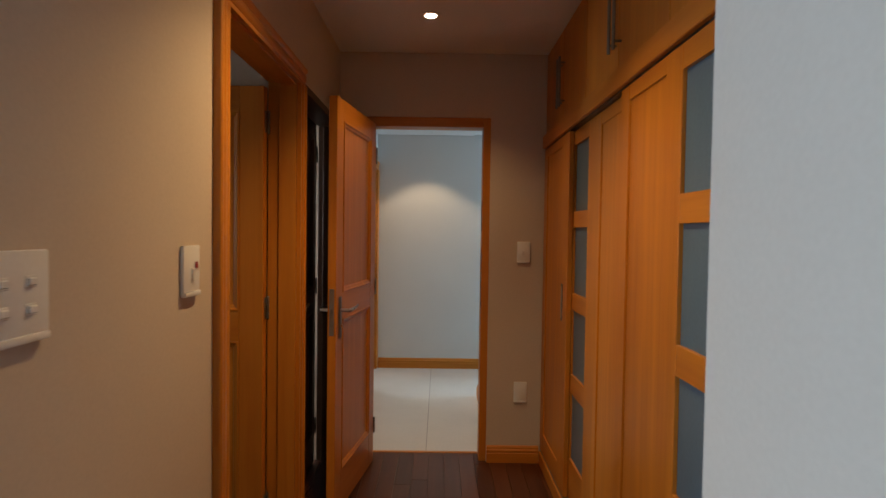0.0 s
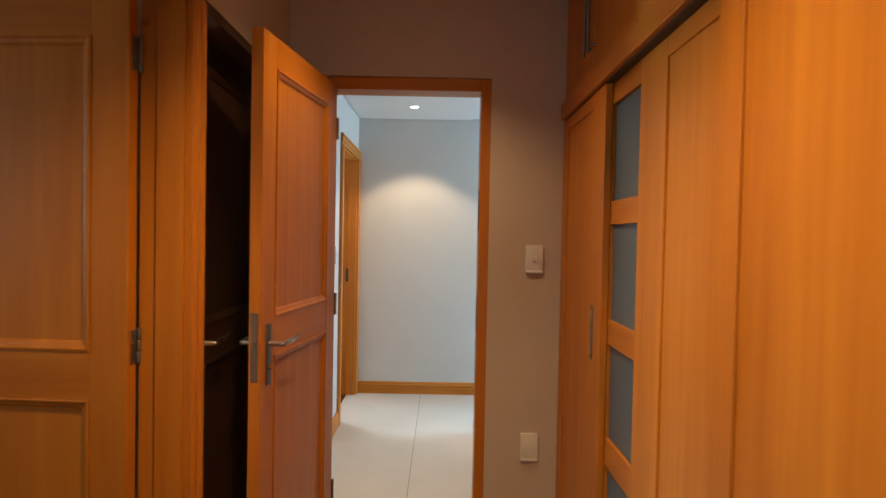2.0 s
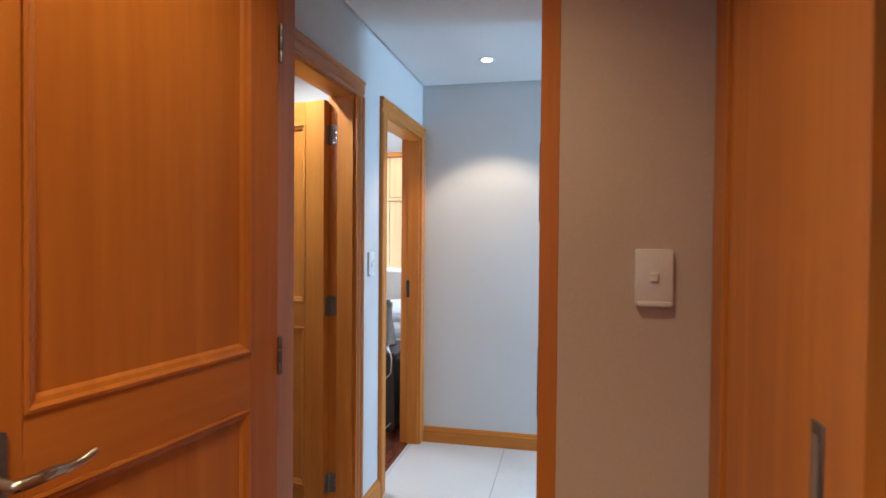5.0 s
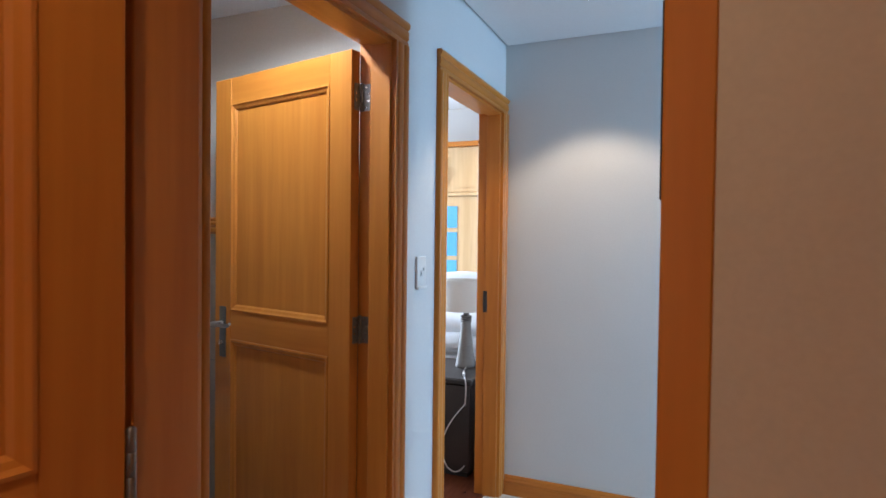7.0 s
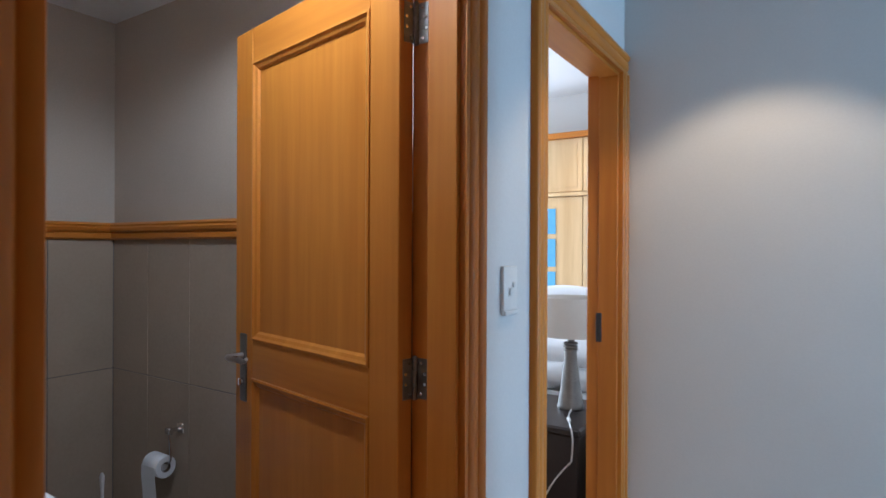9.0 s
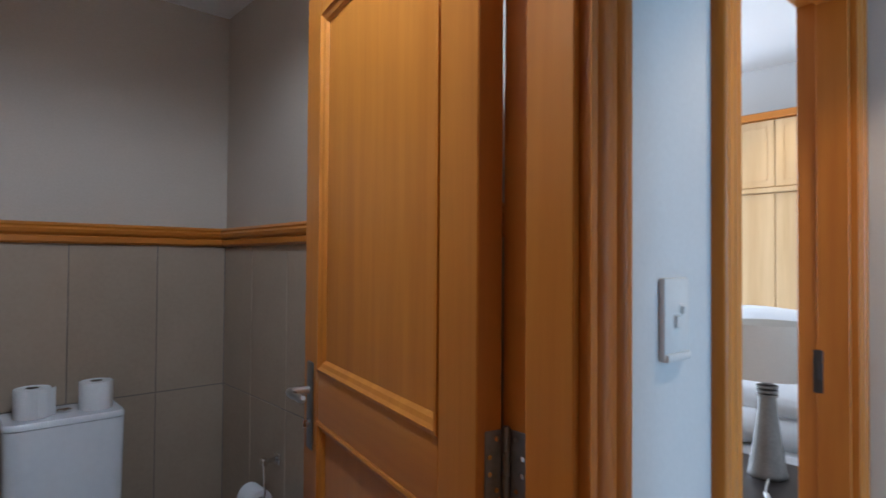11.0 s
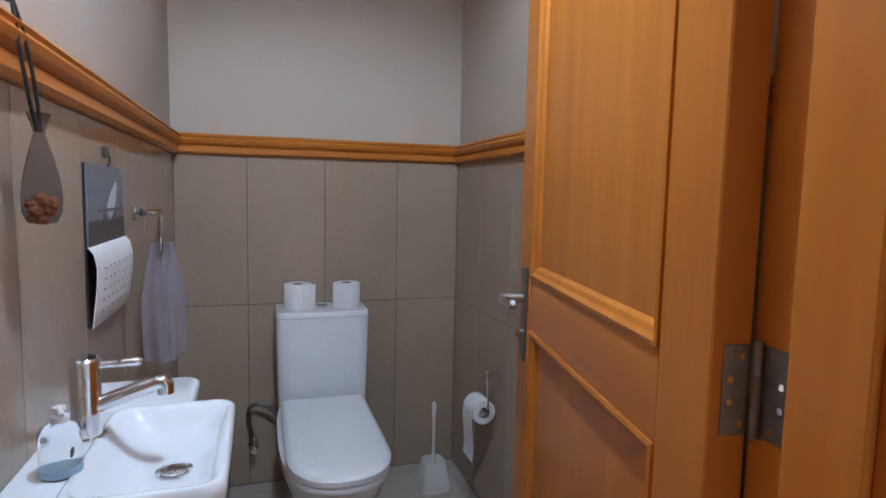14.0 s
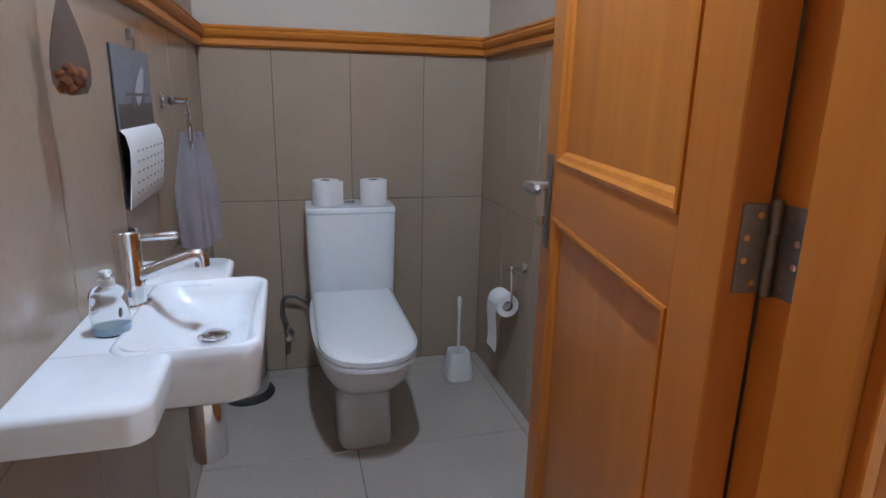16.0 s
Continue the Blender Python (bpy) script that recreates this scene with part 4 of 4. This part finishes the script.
SX, SY = -0.785, 3.962
so = thing("soap_bottle", (SX, SY, BZ), "clear pump soap bottle with a little blue soap", "soap bottle")
bm = bmesh.new()
lathe(bm, (SX, SY, BZ + 0.0005), [(0.024, 0), (0.0255, 0.003), (0.0255, 0.056), (0.022, 0.065), (0.011, 0.070), (0.009, 0.075)], 28)
part("bottle", bm, clear, so, smooth=45)
bm = bmesh.new()
lathe(bm, (SX, SY, BZ + 0.002), [(0.0225, 0.0), (0.023, 0.003), (0.023, 0.011), (0.002, 0.0115)], 28)
part("soap", bm, soap_liquid, so, "pale blue liquid soap", 45)
bm = bmesh.new()
lathe(bm, (SX, SY, BZ + 0.072), [(0.011, 0.0), (0.011, 0.008), (0.005, 0.009), (0.005, 0.014), (0.008, 0.015), (0.008, 0.020), (0.003, 0.021)], 20)
tube(bm, [(SX, SY, BZ + 0.090), (SX + 0.014, SY + 0.006, BZ + 0.090), (SX + 0.022, SY + 0.009, BZ + 0.087)], 0.0035, 10)
part("pump", bm, plastic_white, so, "white pump top", 45)
bm = bmesh.new()
lathe(bm, (SX + 0.019, SY + 0.0175, BZ + 0.036), [(0.002, 0), (0.007, 0.0005), (0.007, 0.0015), (0.002, 0.002)], 14, "y")
part("label", bm, page_mid, so, "small dark round label")

# calendar hung on the wall
cal = thing("wall_calendar", (-1.33, WY0, 1.08), "wall calendar with an aeroplane photograph and curled page", "calendar")
yc = WY0 + 0.004
part("photo_page", boxes(((-1.475, yc, 1.085), (-1.18, yc + 0.003, 1.245))), page_grey, cal, "grey photograph page")
part("photo_ground", boxes(((-1.474, yc + 0.0031, 1.087), (-1.181, yc + 0.0036, 1.135))), page_dark, cal)
bm = bmesh.new()
tube(bm, [(-1.41, yc + 0.004, 1.21), (-1.39, yc + 0.004, 1.19), (-1.36, yc + 0.004, 1.165), (-1.33, yc + 0.004, 1.145)], [0.006, 0.019, 0.024, 0.018], 14)
for v in bm.verts:
    v.co.y = yc + 0.0037 + (v.co.y - yc - 0.004) * 0.02
part("photo_fuselage", bm, page_light, cal, "pale aeroplane fuselage")
bm = boxes(((-1.45, yc + 0.0036, 1.15), (-1.25, yc + 0.0044, 1.157)), ((-1.40, yc + 0.0036, 1.128), (-1.375, yc + 0.0046, 1.15)), ((-1.31, yc + 0.0036, 1.128), (-1.285, yc + 0.0046, 1.148)))
part("photo_wings", bm, page_mid, cal)
part("backing", boxes(((-1.478, yc - 0.003, 0.935), (-1.178, yc - 0.0005, 1.245))), dark_leather, cal, "dark cardboard backing")
bm = bmesh.new()
curl = [(1.088, 0.005), (1.076, 0.014), (1.05, 0.019), (1.01, 0.017), (0.97, 0.012), (0.935, 0.008)]
ring_loft(bm, [[(-1.48, yc + k, z), (-1.172, yc + k, z), (-1.172, yc + k - 0.002, z - 0.001), (-1.48, yc + k - 0.002, z - 0.001)] for z, k in curl])
pg = part("month_page", bm, paper, cal, "white month page", 60)
bm = bmesh.new()
for r in range(5):
    z = 1.045 - 0.021 * r
    k = np.interp(-z, [-1.088, -1.076, -1.05, -1.01, -0.97, -0.935], [0.005, 0.014, 0.019, 0.017, 0.012, 0.008])
    for c in range(7):
        x = -1.455 + 0.037 * c
        box(bm, (x, yc + k + 0.0002, z - 0.003), (x + 0.012, yc + k + 0.0012, z + 0.001))
tagged(part("printed_dates", bm, ink, pg), kind="stuff")
bm = bmesh.new()
box(bm, (-1.338, WY0, 1.262), (-1.322, WY0 + 0.012, 1.285), 0.003)
tube(bm, bend((-1.33, WY0 + 0.012, 1.27), (-1.33, WY0 + 0.016, 1.25), (-1.33, WY0 + 0.008, 1.243), 5), 0.002, 6)
part("hook", bm, steel, cal)

cal.location.x += 0.03

# towel ring and towel
RX, RY = -1.575, 3.968
tr = thing("towel_ring", (RX, WY0, 1.14), "chrome towel ring on a wall bracket", "towel ring")
bm = bmesh.new()
box(bm, (RX - 0.02, WY0, 1.12), (RX + 0.02, WY0 + 0.008, 1.16), 0.003)
tube(bm, [(RX, WY0, 1.14), (RX, RY + 0.008, 1.14)], 0.008, 12)
box(bm, (RX - 0.011, WY0 + 0.02, 1.128), (RX + 0.011, WY0 + 0.034, 1.152), 0.003)
part("bracket", bm, chrome, tr, smooth=40)
bm = bmesh.new()
loop = [(RX + 0.055 * math.sin(t), RY + 0.012 * math.sin(t), 1.072 + 0.066 * math.cos(t)) for t in (2 * math.pi * i / 28 for i in range(29))]
tube(bm, loop, 0.0045, 8)
part("ring", bm, chrome, tr, smooth=40)
tw = thing("hand_towel", (RX, RY, 0.9), "mauve-grey terry hand towel hung through the ring", "towel")
bm = bmesh.new()
rows = []
for k in range(22):
    f = k / 21
    z = 1.062 - 0.300 * f
    half = 0.030 + 0.034 * min(1, f * 2.0)
    ring = []
    n = 72
    for i in range(n):
        a = 2 * math.pi * i / n
        fold = 1 + 0.45 * math.sin(4 * a + 0.6 + 1.5 * f) + 0.16 * math.sin(9 * a + 3 * f)
        dx = 0.024 * fold * math.sin(a) * (0.6 + 0.6 * f)
        dy = half * math.cos(a) * (1 + 0.06 * math.sin(5 * a + 2 * f))
        dx += 0.010 * math.exp(-((dy - 0.012) / 0.006) ** 2) * (-1 if math.sin(a) > 0 else 0)
        ring.append((RX + 0.01 + dx - dy * 0.35, RY + 0.006 + dy * 0.8 + dx * 0.3, z + 0.010 * math.sin(2 * a + 1) * f))
    rows.append(ring)
ring_loft(bm, rows)
part("cloth", bm, towel_cloth, tw, smooth=60)

# scented bag hung on the dado rail
BX, BY = -0.802, 3.948
bag = thing("potpourri_bag", (BX, BY, 1.15), "dark net bag of orange potpourri on a cord", "scent bag")
bm = bmesh.new()
prof = [(0.002, 1.150), (0.020, 1.153), (0.027, 1.166), (0.028, 1.186), (0.024, 1.210), (0.017, 1.236), (0.010, 1.258), (0.007, 1.268), (0.012, 1.282), (0.016, 1.292)]
lathe(bm, (BX, BY, 0), prof, 36)
for v in bm.verts:
    a = math.atan2(v.co.y - BY, v.co.x - BX)
    k = 1 + 0.10 * math.sin(7 * a) * min(1, max(0, (v.co.z - 1.17) / 0.05))
    v.co.x, v.co.y = BX + (v.co.x - BX) * k, max(BY + (v.co.y - BY) * 0.8 * k, WY0 + 0.006)
net = part("net", bm, net_cloth, bag, "dark brown gauze net", 60)
bm = bmesh.new()
random.seed(5)
for i in range(26):
    a, rr, z = random.uniform(0, 6.28), random.uniform(0.003, 0.018), random.uniform(1.158, 1.186)
    r = bmesh.ops.create_icosphere(bm, subdivisions=1, radius=random.uniform(0.005, 0.009), matrix=pose(BX + rr * math.cos(a), BY + 0.75 * rr * math.sin(a), z, random.uniform(0, 180), random.uniform(0, 180), 0))
part("potpourri", bm, potpourri, bag, "orange and brown dried petals")
bm = bmesh.new()
tube(bm, bend((BX - 0.006, BY, 1.268), (BX - 0.012, BY - 0.005, 1.36), (BX + 0.004, WY0 + 0.022, 1.43), 8), 0.0025, 6)
tube(bm, bend((BX + 0.008, BY, 1.268), (BX + 0.035, BY - 0.005, 1.35), (BX + 0.006, WY0 + 0.022, 1.43), 8), 0.0025, 6)
lathe(bm, (BX + 0.005, WY0 + 0.018, 1.425), [(0.004, 0), (0.006, 0.004), (0.006, 0.01), (0.003, 0.012)], 10)
part("cord", bm, rubber, bag, "black cord and hook", 40)

# ---- guest room seen through its doorway ----
ns = thing("nightstand", (-0.70, 6.2, 0), "dark brown leather-covered bedside table", "nightstand")
part("body", boxes(((-1.02, 5.96, 0.03), (-0.44, 6.44, 0.515)), bevel=0.006), dark_leather, ns)
part("top", boxes(((-1.03, 5.95, 0.517), (-0.43, 6.45, 0.55)), bevel=0.008), dark_leather, ns)
part("plinth", boxes(((-1.0, 5.98, 0.0), (-0.46, 6.42, 0.03))), rubber, ns)

tl = thing("table_lamp", (-0.585, 6.26, 0.55), "silver table lamp with a wide ivory shade", "table lamp")
bm = bmesh.new()
lathe(bm, (-0.585, 6.26, 0.5505), [(0.062, 0), (0.064, 0.006), (0.060, 0.02), (0.044, 0.12), (0.032, 0.22), (0.028, 0.27), (0.034, 0.272), (0.034, 0.28), (0.029, 0.282), (0.034, 0.287), (0.034, 0.295), (0.029, 0.297), (0.034, 0.302), (0.034, 0.31), (0.018, 0.315), (0.010, 0.36)], 32)
part("base", bm, steel, tl, "brushed silver tapering base", 40)
bm = bmesh.new()
lathe(bm, (-0.585, 6.26, 0.5505), [(0.150, 0.345), (0.152, 0.345), (0.142, 0.525), (0.140, 0.525), (0.147, 0.36)], 40)
part("shade", bm, shade_cloth, tl, "ivory cloth drum shade", 40)
bm = bmesh.new()
tube(bm, bend((-0.56, 6.20, 0.558), (-0.53, 6.06, 0.556), (-0.50, 6.02, 0.556), 8) + bend((-0.495, 6.0, 0.556), (-0.46, 5.94, 0.56), (-0.455, 5.935, 0.50), 6)[1:] + bend((-0.46, 5.935, 0.42), (-0.66, 5.93, 0.2), (-0.56, 5.93, 0.06), 10) + bend((-0.55, 5.93, 0.05), (-0.5, 5.93, 0.02), (-0.46, 5.935, 0.08), 5)[1:], 0.0035, 6)
tube(bm, [(-0.525, 6.065, 0.560), (-0.515, 6.05, 0.560), (-0.505, 6.03, 0.560), (-0.50, 6.02, 0.560)], [0.005, 0.009, 0.009, 0.004], 10)
part("cord", bm, plastic_white, tl, "white flex with an inline switch", 40)

bed = thing("bed", (-1.45, 7.2, 0), "bed with white pillows and a white duvet", "bed")
part("base", boxes(((-2.2, 6.55, 0.05), (-0.40, 7.95, 0.30)), bevel=0.01), dark_leather, bed)
part("mattress", boxes(((-2.2, 6.53, 0.30), (-0.40, 7.95, 0.54)), bevel=0.03), linen, bed)


def pillow(c, size, tilt, spin, seed):
    t = thing("pillow", Matrix.Translation(c) @ pose(0, 0, 0, tilt, 0, spin), "plump crumpled white pillow", "pillow", "white pillows on the bed")
    bm = bmesh.new()
    bmesh.ops.create_grid(bm, x_segments=18, y_segments=14, size=1)
    top = list(bm.verts)
    dup = bmesh.ops.duplicate(bm, geom=list(bm.verts) + list(bm.edges) + list(bm.faces))
    low = {v for v in dup["geom"] if isinstance(v, bmesh.types.BMVert)}
    for v in bm.verts:
        x, y = v.co.x, v.co.y
        puff = max(0, (1 - x ** 4) * (1 - y ** 4)) ** 0.6
        z = size[2] * puff * (-1 if v in low else 1)
        z += 0.35 * size[2] * noise.noise((x * 2.2 + seed, y * 2.2, 0.3)) * puff
        v.co = Vector((x * size[0] * (1 - 0.05 * y * y), y * size[1] * (1 - 0.06 * x * x), z))
    bmesh.ops.remove_doubles(bm, verts=bm.verts, dist=0.002)
    part("cover", bm, linen, t, "", 80, True)


pillow((-0.80, 6.78, 0.63), (0.34, 0.24, 0.085), 8, 10, 1)
pillow((-0.82, 6.83, 0.78), (0.33, 0.23, 0.085), 22, -8, 4)
pillow((-0.84, 6.92, 0.90), (0.32, 0.22, 0.08), 48, 4, 8)

gw = thing("guest_wardrobe", (-1.2, 8.1, 0), "pale maple built-in wardrobe lit from above", "wardrobe")
part("carcass", boxes(((-2.6, 7.98, 0.0), (-0.36, 8.295, 2.20))), pale_v, gw)
part("cornice", boxes(((-2.6, 7.93, 2.17), (-0.36, 7.98, 2.215)), bevel=0.006), wood_x, gw, "darker pine cornice")
part("shelf_edge", boxes(((-2.6, 7.94, 1.715), (-0.36, 7.979, 1.745)), bevel=0.004), pale_v, gw)
for i in range(6):
    x0 = -0.40 - 0.36 * (i + 1)
    dd = part("upper_door", boxes(((x0 + 0.003, 7.958, 1.75), (x0 + 0.357, 7.979, 2.165)), bevel=0.003), pale_v, gw)
    bm = boxes(((x0 + 0.045, 7.955, 1.79), (x0 + 0.051, 7.959, 2.125)), ((x0 + 0.309, 7.955, 1.79), (x0 + 0.315, 7.959, 2.125)), ((x0 + 0.045, 7.955, 2.12), (x0 + 0.315, 7.959, 2.126)), ((x0 + 0.045, 7.955, 1.79), (x0 + 0.315, 7.959, 1.796)))
    part("bead", bm, pale_v, dd)
    hx = x0 + (0.03 if i % 2 == 0 else 0.33)
    bm = bmesh.new()
    tube(bm, bend((hx, 7.958, 1.82), (hx, 7.91, 1.90), (hx, 7.958, 1.99), 8), 0.006, 8)
    part("handle", bm, wood_x, dd, "bowed handle", 40)
    part("lower_door", boxes(((x0 + 0.003, 7.960, 0.08), (x0 + 0.357, 7.979, 1.71)), bevel=0.003), pale_v, gw)
for z0, z1 in ((0.85, 1.12), (1.16, 1.38), (1.42, 1.62)):
    part("pane", boxes(((-1.75, 7.953, z0), (-1.34, 7.9595, z1))), blue_pane, gw, "blue glass pane")

# ---- pieces of floors and walls ----


def piece(name, data, parent, place):
    ob = new(name, data)
    ob.parent = parent
    ob.matrix_basis = Matrix.Translation(place)
    return ob


def piece_mesh(name, sx, sy, sz, bevel, mat):
    bm = bmesh.new()
    box(bm, (0, 0, 0), (sx, sy, sz), bevel)
    me = bpy.data.meshes.new(name)
    bm.to_mesh(me)
    bm.free()
    me.materials.append(mat)
    return me


def laid(parent, name, cuts_a, cuts_b, plane, at, depth, mat, joint=0.003, bevel=0.0008):
    """Tiles between cut lines. plane: 'z' a floor with its top at `at`; 'x' or 'y' a wall whose face is at `at`, growing towards it from depth."""
    made = {}
    for a0, a1 in zip(cuts_a, cuts_a[1:]):
        for b0, b1 in zip(cuts_b, cuts_b[1:]):
            a, b = a1 - a0 - joint, b1 - b0 - joint
            key = (round(a, 3), round(b, 3))
            if key not in made:
                dims = {"z": (a, b, abs(depth)), "x": (abs(depth), a, b), "y": (a, abs(depth), b)}[plane]
                made[key] = piece_mesh(name, *dims, bevel, mat)
            base = at - depth if depth > 0 else at
            p = {"z": (a0 + joint / 2, b0 + joint / 2, base), "x": (base, a0 + joint / 2, b0 + joint / 2), "y": (a0 + joint / 2, base, b0 + joint / 2)}[plane]
            piece(name, made[key], parent, p)


wz = [0.0, 0.748, 1.3365]
tw_w = thing("wall_tiling", (WX, 4.4, 0), "taupe glazed wall tiles behind the toilet", "wall tiles", kind="structure")
tw_w.matrix_basis = Matrix.Identity(4)
part("grout_bed", boxes(((WX - 0.0079, WY0 - 0.0079, 0), (WX - 0.002, WY1 + 0.0079, 1.337)), ((WX - 0.002, WY0 - 0.0079, 0), (-0.3585, WY0 - 0.002, 1.337)), ((WX - 0.002, WY1 + 0.002, 0), (-0.3585, WY1 + 0.0079, 1.337))), grout, tw_w)
laid(tw_w, "tile", [WY0, 4.168, 4.468, 4.770, WY1], wz, "x", WX, 0.006, tile_wall)
xs = [WX, -2.04, -1.74, -1.44, -1.14, -0.84, -0.54, -0.36]
laid(tw_w, "tile", xs, wz, "y", WY0, 0.006, tile_wall)
laid(tw_w, "tile", xs, wz, "y", WY1, -0.006, tile_wall)
laid(floor_toilet, "tile", [WX, -2.245, -1.645, -1.045, -0.445, -0.30], [WY0, 4.40, 5.0, WY1], "z", 0.0, 0.006, tile_floor)
laid(floor_hall, "tile", [-0.30, -0.28, 0.32, 0.92, 1.52, 2.12, 2.72, 3.32, 3.99], [YT + 0.013, YB], "z", 0.0, 0.006, tile_hall, 0.0035)
bw = 0.09
random.seed(3)
for i in range(15):
    x0 = -0.29 + bw * i
    y = -0.9 - random.uniform(0, 1.2)
    while y < YT - 0.05:
        y1 = min(y + 1.4, YT - 0.013)
        a = max(y, -0.9)
        if y1 - a > 0.05:
            piece("floorboard", piece_mesh("floorboard", bw - 0.0015, y1 - a - 0.0015, 0.012, 0.0007, mahogany), floor_corridor, (x0, a, -0.012))
        y = y1
structure("floor_side_rooms", boxes(((-2.5, 1.0, -0.012), (-0.295, 3.80, 0.0)), ((-2.6, -3.0, -0.012), (-0.295, 1.0, 0.0)), ((-0.29, -3.0, -0.012), (3.6, -0.905, 0.0)), ((1.065, -0.9, -0.012), (3.6, 0.85, 0.0))), mahogany, "dark mahogany board floor beyond the doorways", "floor")
